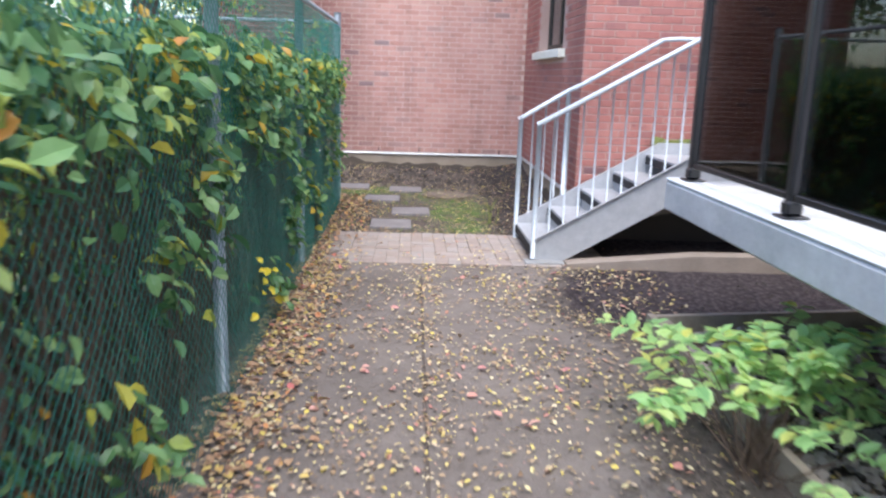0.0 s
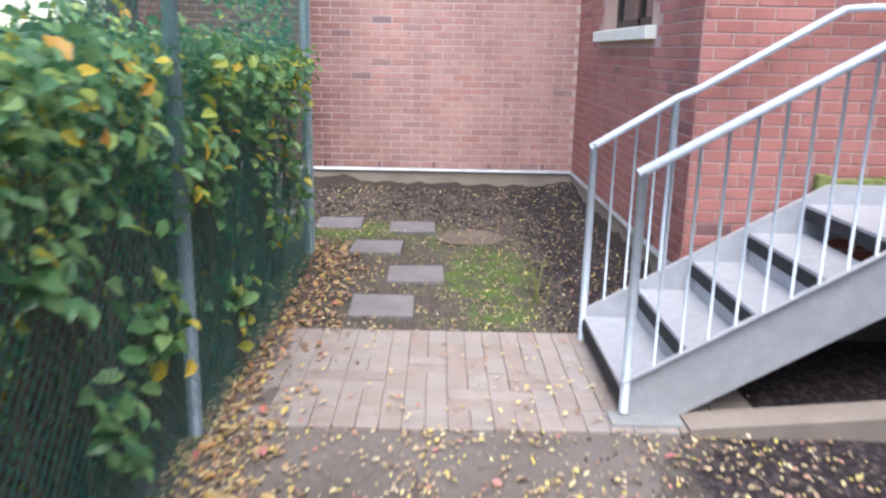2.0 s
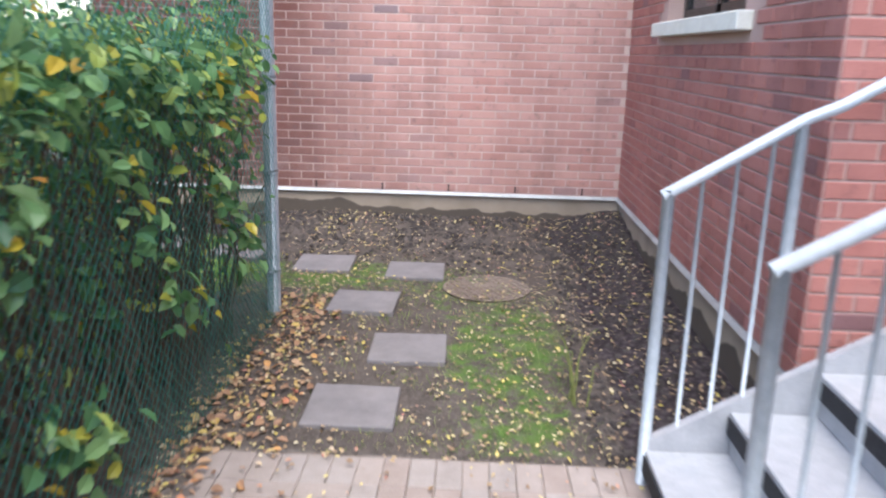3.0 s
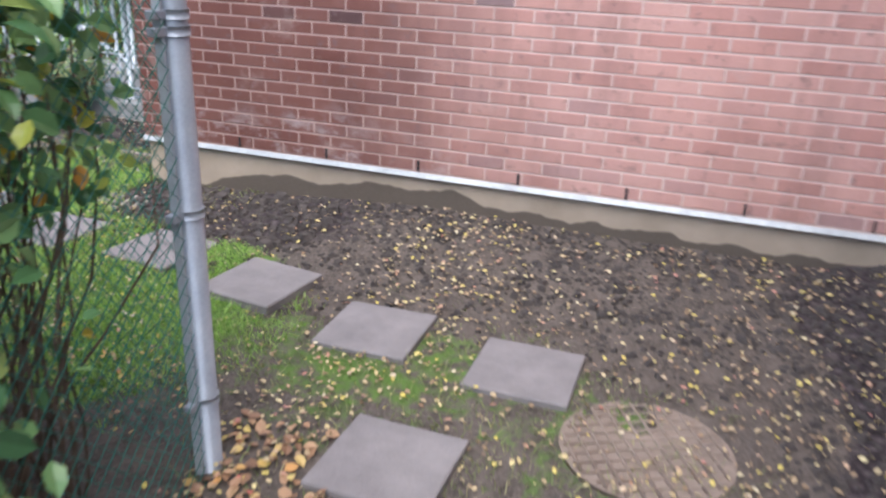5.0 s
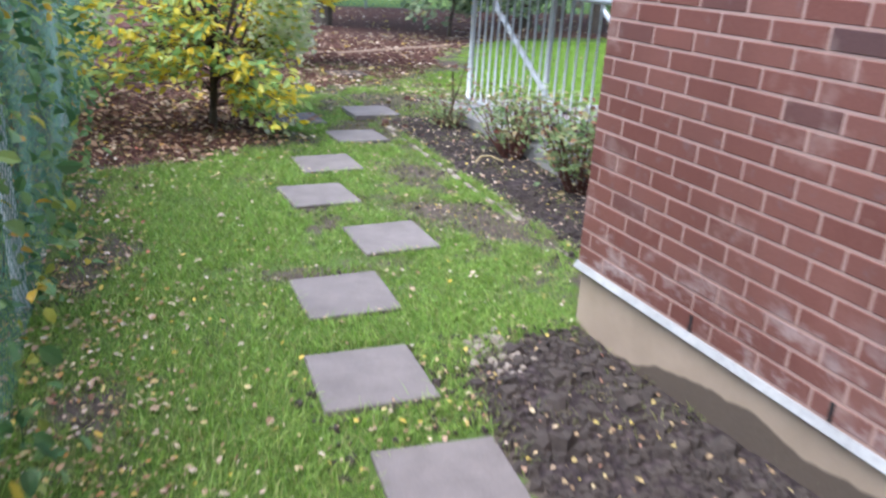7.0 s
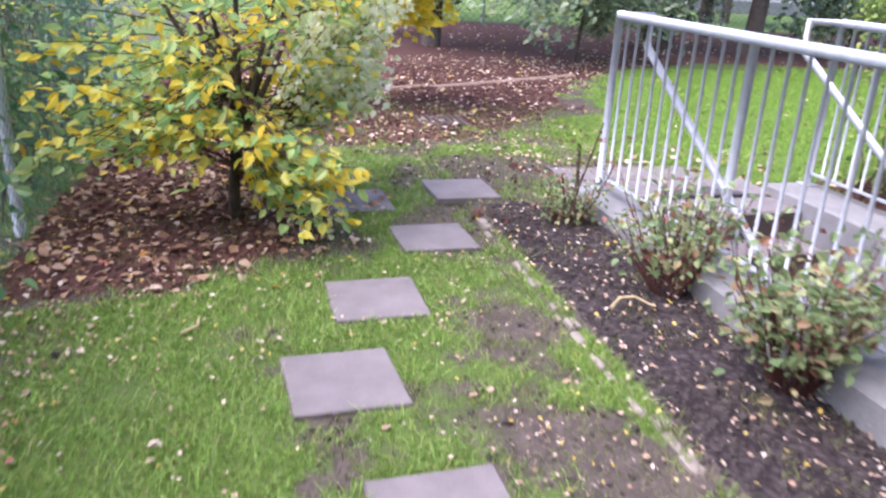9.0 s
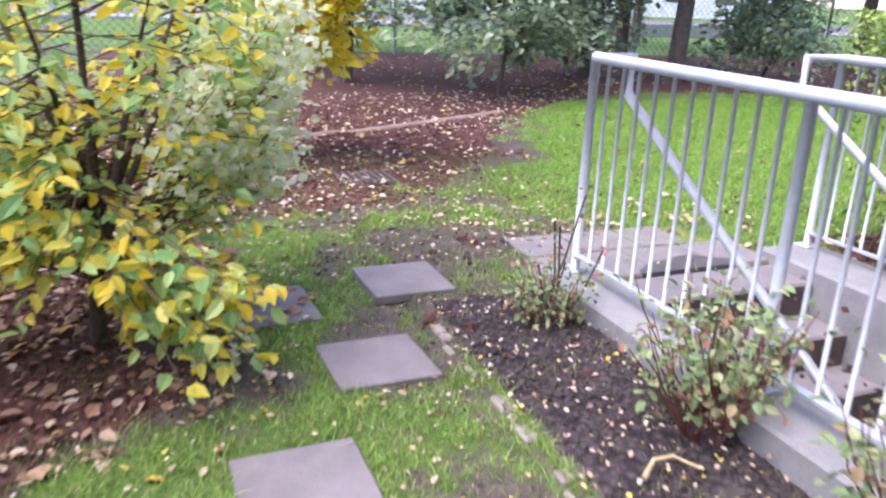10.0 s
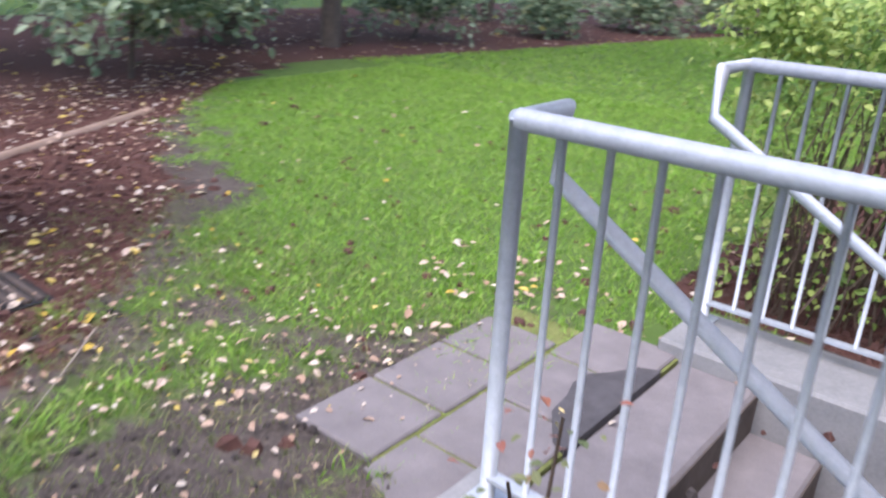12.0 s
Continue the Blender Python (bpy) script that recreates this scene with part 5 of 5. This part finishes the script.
tagged(part("low_wall", box(-28.4, -28.0, 26, 34, 0.2, 0.75, 0.02), CONCRETE), "long low grey concrete wall on the verge", "wall")
hs = thing("house", "pale house across the road", "house", (-56, 20, 0.2))
part("wall", box(-62, -54, -10, 60, 0.1, 6), WHITE, hs)
part("roof", prism([(-62.5, 6), (-53.5, 6), (-58, 8.5)], "y", -11, 61), ROAD, hs)
for k in range(14):
    part("window", box(-54.05, -53.95, -7 + k * 4.6, -5.2 + k * 4.6, 1.4, 2.9), DARK_GLASS, hs)

# ---- mulch border line, fallen twigs and stalks ----
pts = [(lawn_edge(y) + 0.05 * noise.noise((y, 0, 0)), y, ground_z(lawn_edge(y), y) - 0.012) for y in [11.0 + 0.3 * i for i in range(12)]]
tagged(part("border_edging", tube(pts, 0.05, 6), speckled("bare_earth", (0.22, 0.15, 0.11), (0.33, 0.24, 0.19), 6, 60)), "bare earth ridge edging the bark mulch", "edging", kind="structure")


def stalk(label, pts, r, material):
    tagged(part("fallen_stick", tube([(x, y, ground_z(x, y) + h) for x, y, h in pts], r, 6, r * 0.4), material), label, "stick")


stalk("thin dry stick lying on the grass", [(-8.1, 11.93, 0.03), (-7.88, 11.7, 0.025), (-7.66, 11.46, 0.015)], 0.0055, TIMBER)
stalk("dark dry twig lying on thin grass", [(-7.66, 11.44, 0.015), (-7.71, 11.2, 0.02), (-7.65, 10.96, 0.015)], 0.0035, TWIG)
stalk("curled pale dry stalk on the bed", [(-4.97, 11.51, 0.035), (-5.01, 11.57, 0.06), (-5.01, 11.64, 0.06), (-4.96, 11.71, 0.035)], 0.009, PALE_TWIG)
stalk("curled dry stalk on the lawn", [(-5.08, 9.78, 0.02), (-5.12, 9.84, 0.03), (-5.22, 9.84, 0.02)], 0.008, PALE_TWIG)
stalk("dry stick on the earth by the path", [(1.25, 4.62, 0.02), (1.27, 4.8, 0.025), (1.30, 4.98, 0.02)], 0.009, TIMBER)
bl = thing("iris_clump", "yellowing bent iris leaves beside the stair foot", "plant", (0.82, 7.75, 0.08))
st = [(0.82 + random.gauss(0, 0.04), 7.75 + random.gauss(0, 0.06), 0.06) for _ in range(7)]
en = [(a[0] + random.uniform(-0.1, 0.25), a[1] + random.uniform(0.0, 0.5), random.uniform(0.1, 0.28)) for a in st]
part("foliage", twig_mesh("foliage", st, en, 0.005, 0.002, MOSS, -0.08, 5, 0.004), None, bl)


# ---- fallen leaves ----
def litter(name, label, n, box_, weight, size, material, seed, lift=0.012):
    rs = np.random.default_rng(seed)
    pos = []
    while len(pos) < n:
        x, y = rs.uniform(box_[0], box_[1]), rs.uniform(box_[2], box_[3])
        if rs.uniform() < weight(x, y):
            z = ground_z(x, y)
            if -0.7 < x < 0.97 and 5.99 < y < 7.15:
                z = 0.064
            pos.append((x, y, z + lift + rs.uniform(0, 0.012)))
    pos = np.array(pos)
    m = leaves_mesh(name, pos, rs.uniform(size[0], size[1], n), material, None, 0.34, 0.28, 0.10)
    return tagged(new(name, m), label, "leaves", kind="stuff")


def on_slab(x, y):
    return (abs(x + 8.72) < 0.24 and abs(y - 11.75) < 0.25) or any(abs(x - a) < 0.21 and abs(y - b) < 0.21 for a, b, _ in SLABS)


def path_w(x, y):
    w = 0.25 + 0.75 * smooth((0.35 - abs(x + 0.75)) / 0.35) + 0.35 * smooth((0.14 - abs(x - 0.12)) / 0.14)
    if 5.99 < y < 7.15:
        w = 0.05 + 0.9 * smooth((0.2 - abs(x + 0.8)) / 0.2)
    w *= 0.45 + 1.1 * max(0.0, noise.noise((x * 2.2, y * 2.2, 6.0)) + 0.25)
    return w * (1 - 0.35 * smooth((x - 1.2) / 0.5))


litter("fallen_leaves", "yellow, tan and red fallen leaves over the path", 10500, (-0.85, 1.9, 0.8, 7.15), path_w, (0.010, 0.035), LITTER, 1)
litter("fallen_leaves", "tan and orange leaves drifted along the fence foot", 1700, (-0.86, -0.10, 0.6, 9.0), lambda x, y: smooth((-0.25 - x) / 0.5) * (0.3 if 6.1 < y < 7.15 and x > -0.65 else 1.0) if not on_slab(x, y) else 0, (0.022, 0.058), DRIFT, 12, 0.012)
litter("fallen_leaves", "yellow and tan leaves over damp soil", 4200, (-0.95, 1.5, 7.15, 10.9), lambda x, y: 0 if on_slab(x, y) else 0.35 + 0.3 * smooth((x - 0.2) / 0.6) + 0.6 * smooth((0.5 - abs(x + 0.6)) / 0.5), (0.009, 0.030), LITTER, 2)
litter("fallen_leaves", "scattered yellow and tan leaves by the wall", 650, (-2.8, -0.9, 9.0, 10.9), lambda x, y: 0 if on_slab(x, y) else 0.5, (0.008, 0.028), LITTER, 3)
litter("fallen_leaves", "a few large pink and red leaves on the path", 80, (-0.7, 1.6, 1.2, 5.95), lambda x, y: 0.5, (0.03, 0.065), PINK_LITTER, 13)
def muddy(x, y):
    return x > -3.1 and y > 9.95 and zones(x, y)[0] < 0.4


litter("lawn_debris", "small tan scraps of leaf in the lawn", 1700, (-7.2, -1.5, 8.8, 11.4), lambda x, y: 0 if on_slab(x, y) or muddy(x, y) else 0.2 + 0.75 * max(0.0, min(1.0, noise.noise((x * 1.7, y * 1.7, 2.0)) * 1.6 + 0.3)), (0.007, 0.024), PALE_LITTER, 14, 0.022)
litter("fallen_leaves", "pale leaves scattered over the lawn", 700, (-6.4, -1.8, 8.8, 11.3), lambda x, y: 0 if on_slab(x, y) or muddy(x, y) else 0.12 + 0.88 * smooth((9.6 - y) / 0.5), (0.014, 0.042), PALE_LITTER, 4)
litter("fallen_leaves", "brown and tan leaves under the flowering shrub", 950, (-8.3, -5.4, 9.0, 10.6), lambda x, y: 0 if on_slab(x, y) else 1 - smooth((math.hypot(x + 6.8, (y - 9.7) * 1.2) - 0.9) / 0.7), (0.03, 0.075), BROWN_LITTER, 5)
rl = np.random.default_rng(44)
k = 34
fallen = np.stack([-6.62 + rl.uniform(-0.2, 0.2, k), 10.68 + rl.uniform(-0.2, 0.2, k), np.full(k, ground_z(-6.62, 10.68) + 0.018)], 1)
tagged(new("fallen_leaves", leaves_mesh("fallen_leaves", fallen, rl.uniform(0.03, 0.07, k), BROWN_LITTER, None, 0.34, 0.2, 0.10)), "tan leaves lying on a shaded slab", "leaves", kind="stuff")
litter("fallen_leaves", "pale leaves over bark mulch", 2600, (-13.5, -6.6, 9.6, 16.5), lambda x, y: (0.9 if zones(x, y)[1] > 0.4 else 0.05), (0.022, 0.062), PALE_LITTER, 6)
litter("fallen_leaves", "pale leaves over the far mulch", 1400, (-19, -9, 13, 28), lambda x, y: 0.9 if zones(x, y)[1] > 0.4 else 0.05, (0.035, 0.08), PALE_LITTER, 7)
litter("fallen_leaves", "small pale leaf scraps on the dark bed", 650, (-6.4, -3.0, 11.3, 12.05), lambda x, y: 0.6, (0.009, 0.026), PALE_LITTER, 8, 0.038)
litter("fallen_leaves", "tan and orange leaves along the foot of the side fence", 1000, (-6.0, -1.0, 8.72, 9.6), lambda x, y: 0 if on_slab(x, y) else 1 - smooth((y - 8.95 + 0.04 * x) / 0.4), (0.012, 0.034), DRIFT, 16)
litter("lawn_debris", "small pale scraps on thin grass by the landing", 700, (-9.0, -6.9, 10.7, 12.9), lambda x, y: 0.7, (0.01, 0.034), PALE_LITTER, 15, 0.016)
litter("fallen_leaves", "pale leaves round the landing paving", 150, (-7.8, -6.0, 11.7, 13.9), lambda x, y: 0.8 if x < -7.15 or y > 13.4 else 0.06, (0.025, 0.055), PALE_LITTER, 9, 0.03)


def lumps(name, label, category, n, box_, weight, size, material, seed):
    """Loose crumbs of earth or stone, too many to count."""
    rs = random.Random(seed)
    v, f = [], []
    while len(v) < n * 8:
        x, y = rs.uniform(box_[0], box_[1]), rs.uniform(box_[2], box_[3])
        if on_slab(x, y) or rs.random() > weight(x, y):
            continue
        c = Vector((x, y, ground_z(x, y) + 0.002))
        k = rs.uniform(*size) * (1 if rs.random() < 0.85 else 1.8)
        a = rs.uniform(0, 6.28)
        b = len(v)
        for h, m in ((-0.3, 1.0), (0.55, 0.55)):
            for q in range(4):
                w = a + q * 1.571 + rs.uniform(-0.3, 0.3)
                r_ = k * m * rs.uniform(0.7, 1.25)
                v.append(tuple(c + Vector((math.cos(w) * r_, math.sin(w) * r_, k * h * rs.uniform(0.7, 1.2)))))
        f.append((b + 4, b + 5, b + 6, b + 7))
        f += [(b + q, b + (q + 1) % 4, b + 4 + (q + 1) % 4, b + 4 + q) for q in range(4)]
    return tagged(new(name, raw_mesh(name, v, f, material)), label, category, kind="stuff")


CLOD = speckled("damp_clod", (0.030, 0.025, 0.024), (0.082, 0.069, 0.064), 14, 90, 0.95, 0, 0.5, 0.006)
CHIP = speckled("bark_chip", (0.046, 0.022, 0.019), (0.142, 0.071, 0.057), 5, 60, 0.95, 0, 0.4, 0.004)
lumps("soil_clods", "dark damp crumbs of soil below the wall", "soil", 3800, (-2.85, 1.5, 9.7, 10.92), lambda x, y: 0.25 + 0.75 * smooth((y - 9.9) / 0.5), (0.006, 0.018), CLOD, 1)
lumps("soil_clods", "dark crumbs of soil beside the stairs", "soil", 1500, (0.85, 1.5, 7.2, 10.9), lambda x, y: 0.9, (0.007, 0.02), CLOD, 2)
lumps("soil_clods", "dark crumbs of soil in the planting bed", "soil", 3000, (-6.4, -2.95, 11.36, 12.02), lambda x, y: 0.9, (0.006, 0.018), CLOD, 3)
lumps("soil_clods", "dark crumbs of soil by the deck", "soil", 1000, (0.7, 3.5, 2.5, 5.95), lambda x, y: smooth((x - 0.6) / 0.8) * (0 if x > 1.4 and y < 4.45 + 0.14 * (x - 1.4) else 0.8), (0.004, 0.011), CLOD, 4)
lumps("bark_mulch", "red-brown bark chips over the border", "mulch", 9000, (-12.5, -5.5, 9.2, 16.0), lambda x, y: 1.0 if zones(x, y)[1] > 0.5 else 0.03, (0.012, 0.03), CHIP, 5)
lumps("soil_clods", "dark wet ridges of turned soil at the wall end", "soil", 420, (-2.85, -1.4, 10.2, 10.9), lambda x, y: 0.9 if muddy(x, y) else 0, (0.016, 0.036), CLOD, 7)
lumps("soil_clods", "dark crumbs of soil in worn grass", "soil", 1000, (-8.4, -3.4, 9.2, 12.9), lambda x, y: 0.9 if zones(x, y)[0] < 0.5 else 0, (0.006, 0.016), CLOD, 8)
lumps("pale_debris", "pale chips of broken mortar at the wall end", "debris", 60, (-2.86, -2.50, 10.38, 10.64), lambda x, y: 1 - smooth((math.hypot(x + 2.68, y - 10.5) - 0.08) / 0.14), (0.010, 0.028), ROCK, 6)


# ---- grass ----
def grass(name, label, n, box_, need, height, wide, seed, blade=BLADE):
    rs = np.random.default_rng(seed)
    px, py, pz = [], [], []
    while len(px) < n:
        x, y = rs.uniform(box_[0], box_[1]), rs.uniform(box_[2], box_[3])
        g = zones(x, y)[0] + 0.35 * noise.noise((x * 5, y * 5, 9))
        in_well = WELL[0] - 0.25 < x < WELL[1] + 0.25 and WELL[2] - 0.25 < y < WELL[3] + 0.25
        if g > need + rs.uniform(0, 0.25) and not in_well and not on_slab(x, y):
            px.append(x), py.append(y), pz.append(ground_z(x, y) - 0.005)
    pos = np.stack([px, py, pz], 1)
    h = rs.uniform(height[0], height[1], n)[:, None]
    a = rs.uniform(0, math.tau, n)
    side = np.stack([np.cos(a), np.sin(a), np.zeros(n)], 1) * wide * rs.uniform(0.6, 1.3, n)[:, None]
    lean = np.stack([rs.normal(0, 0.5, n), rs.normal(0, 0.5, n), np.ones(n)], 1)
    mid_ = pos + lean * h * 0.55
    tip = pos + lean * h * np.array((1.5, 1.5, 0.95))
    v = np.stack([pos - side, pos + side, mid_ + side * 0.7, mid_ - side * 0.7, tip], 1).reshape(-1, 3)
    b = np.arange(n)[:, None] * 5
    f = [tuple(r) for r in (b + np.array((0, 1, 2, 3))).tolist()] + [tuple(r) for r in (b + np.array((3, 2, 4))).tolist()]
    return tagged(new(name, raw_mesh(name, v.tolist(), f, blade)), label, "grass", kind="stuff")


grass("grass", "short green lawn grass round the stepping slabs", 78000, (-9.0, -1.0, 8.72, 11.7), 0.38, (0.02, 0.05), 0.0022, 1)
grass("grass", "bright green lawn grass beyond the stairwell", 64000, (-12.5, -6.2, 11.4, 18.5), 0.38, (0.025, 0.055), 0.0035, 2, LUSH)
grass("grass", "bright green lawn grass far off", 26000, (-14, -5.5, 18.0, 28.0), 0.42, (0.03, 0.06), 0.007, 3, LUSH)
grass("grass", "sparse tufts of grass in leafy soil", 4600, (-1.3, 1.0, 7.2, 10.2), 0.22, (0.015, 0.045), 0.002, 4, OLIVE)

grass("grass", "sparse tufts of grass on worn soil", 52000, (-9.6, -2.0, 8.8, 13.2), -0.05, (0.015, 0.045), 0.002, 5, OLIVE)

# open weep slots above the drip strip
for x in (-2.15, -1.58, -1.02, -0.46, 0.1, 0.66, 1.22):
    ob = part("weep_hole", box(x - 0.006, x + 0.006, NORTH_WALL - 0.0075, NORTH_WALL + 0.001, FLASH_Z + 0.026, FLASH_Z + 0.085), NEAR_BLACK, wall_north, "dark open weep slot")
# ---- bricks, last ----
def bricks(wall, along, fixed, a0, a1, skip, stretch, one, many, z_top=3.25):
    """Courses of bricks on a wall that runs along 'x' or 'y'; those in stretch are parts, the rest one mesh."""
    me = []
    d = 0.012
    for k in range(3):
        size = (BL - JOINT, d + 0.004, BH - JOINT) if along == "x" else (d + 0.004, BL - JOINT, BH - JOINT)
        bm = box(-size[0] / 2, size[0] / 2, -size[1] / 2, size[1] / 2, -size[2] / 2, size[2] / 2, 0.0025)
        me.append(mesh_of("brick", bm, one))
    rb = random.Random(round(fixed * 100))
    vs, fs, count = [], [], 0
    row = 0
    z = FLASH_Z + 0.024 + BH / 2
    while z < z_top:
        u = a0 - 0.035 - (BL / 2 if row % 2 else 0)
        while u < a1 - 0.01:
            lo, hi = max(u, a0) , min(u + BL - JOINT, a1)
            if hi - lo > 0.04 and not skip(lo, hi, z):
                c, out = (lo + hi) / 2, rb.uniform(0, 0.002)
                full = hi - lo > BL - JOINT - 0.002
                p = (c, fixed + d / 2 - out, z) if along == "x" else (fixed + d / 2 - out, c, z)
                if full and count < 300 and stretch(c, z):
                    ob = new("brick", me[rb.randrange(3)])
                    ob.parent = wall
                    ob.location = p
                    ob.rotation_euler = (rb.uniform(-0.004, 0.004), rb.uniform(-0.004, 0.004), rb.uniform(-0.004, 0.004))
                    count += 1
                else:
                    h, w, e = (hi - lo) / 2, BH / 2 - JOINT / 2, 0.0025
                    b = len(vs)
                    for ox, s in ((-d / 2 - 0.002, -e), (-d / 2 - 0.002 + e, 0.0), (d / 2, 0.0)):
                        for su, sz_ in ((-1, -1), (1, -1), (1, 1), (-1, 1)):
                            q = (su * (h + s), ox, sz_ * (w + s))
                            vs.append((p[0] + q[0], p[1] + q[1], p[2] + q[2]) if along == "x" else (p[0] + q[1], p[1] + q[0], p[2] + q[2]))
                    fs.append((b, b + 1, b + 2, b + 3))
                    for r in (0, 4):
                        for q in range(4):
                            fs.append((b + r + q, b + r + 4 + q, b + r + 4 + (q + 1) % 4, b + r + (q + 1) % 4))
            u += BL
        row += 1
        z += BH
    ob = new("brickwork", raw_mesh("brickwork", vs, fs, many))
    ob.parent = wall
    tagged(ob, kind="stuff")


never = lambda a, b, z: False
in_window = lambda a, b, z: b > WIN_Y0 - 0.01 and a < WIN_Y1 + 0.01 and SILL_Z - 0.11 < z < WIN_TOP or (b > WIN_Y0 - 0.13 and a < WIN_Y1 + 0.13 and abs(z - SILL_Z + 0.03) < 0.085)
bricks(wall_north, "x", NORTH_WALL, WEST, SIDE_WALL, never, lambda c, z: c < 0.4, BRICK_ONE, BRICK_MANY)
bricks(wall_side, "y", SIDE_WALL, CORNER_Y + 0.004, NORTH_WALL - 0.012, in_window, lambda c, z: c < 9.6, DARK_ONE, DARK_MANY)
bricks(wall_stair, "x", CORNER_Y, SIDE_WALL + 0.006, 4.6, never, lambda c, z: c < 3.0, DARK_ONE, DARK_MANY)
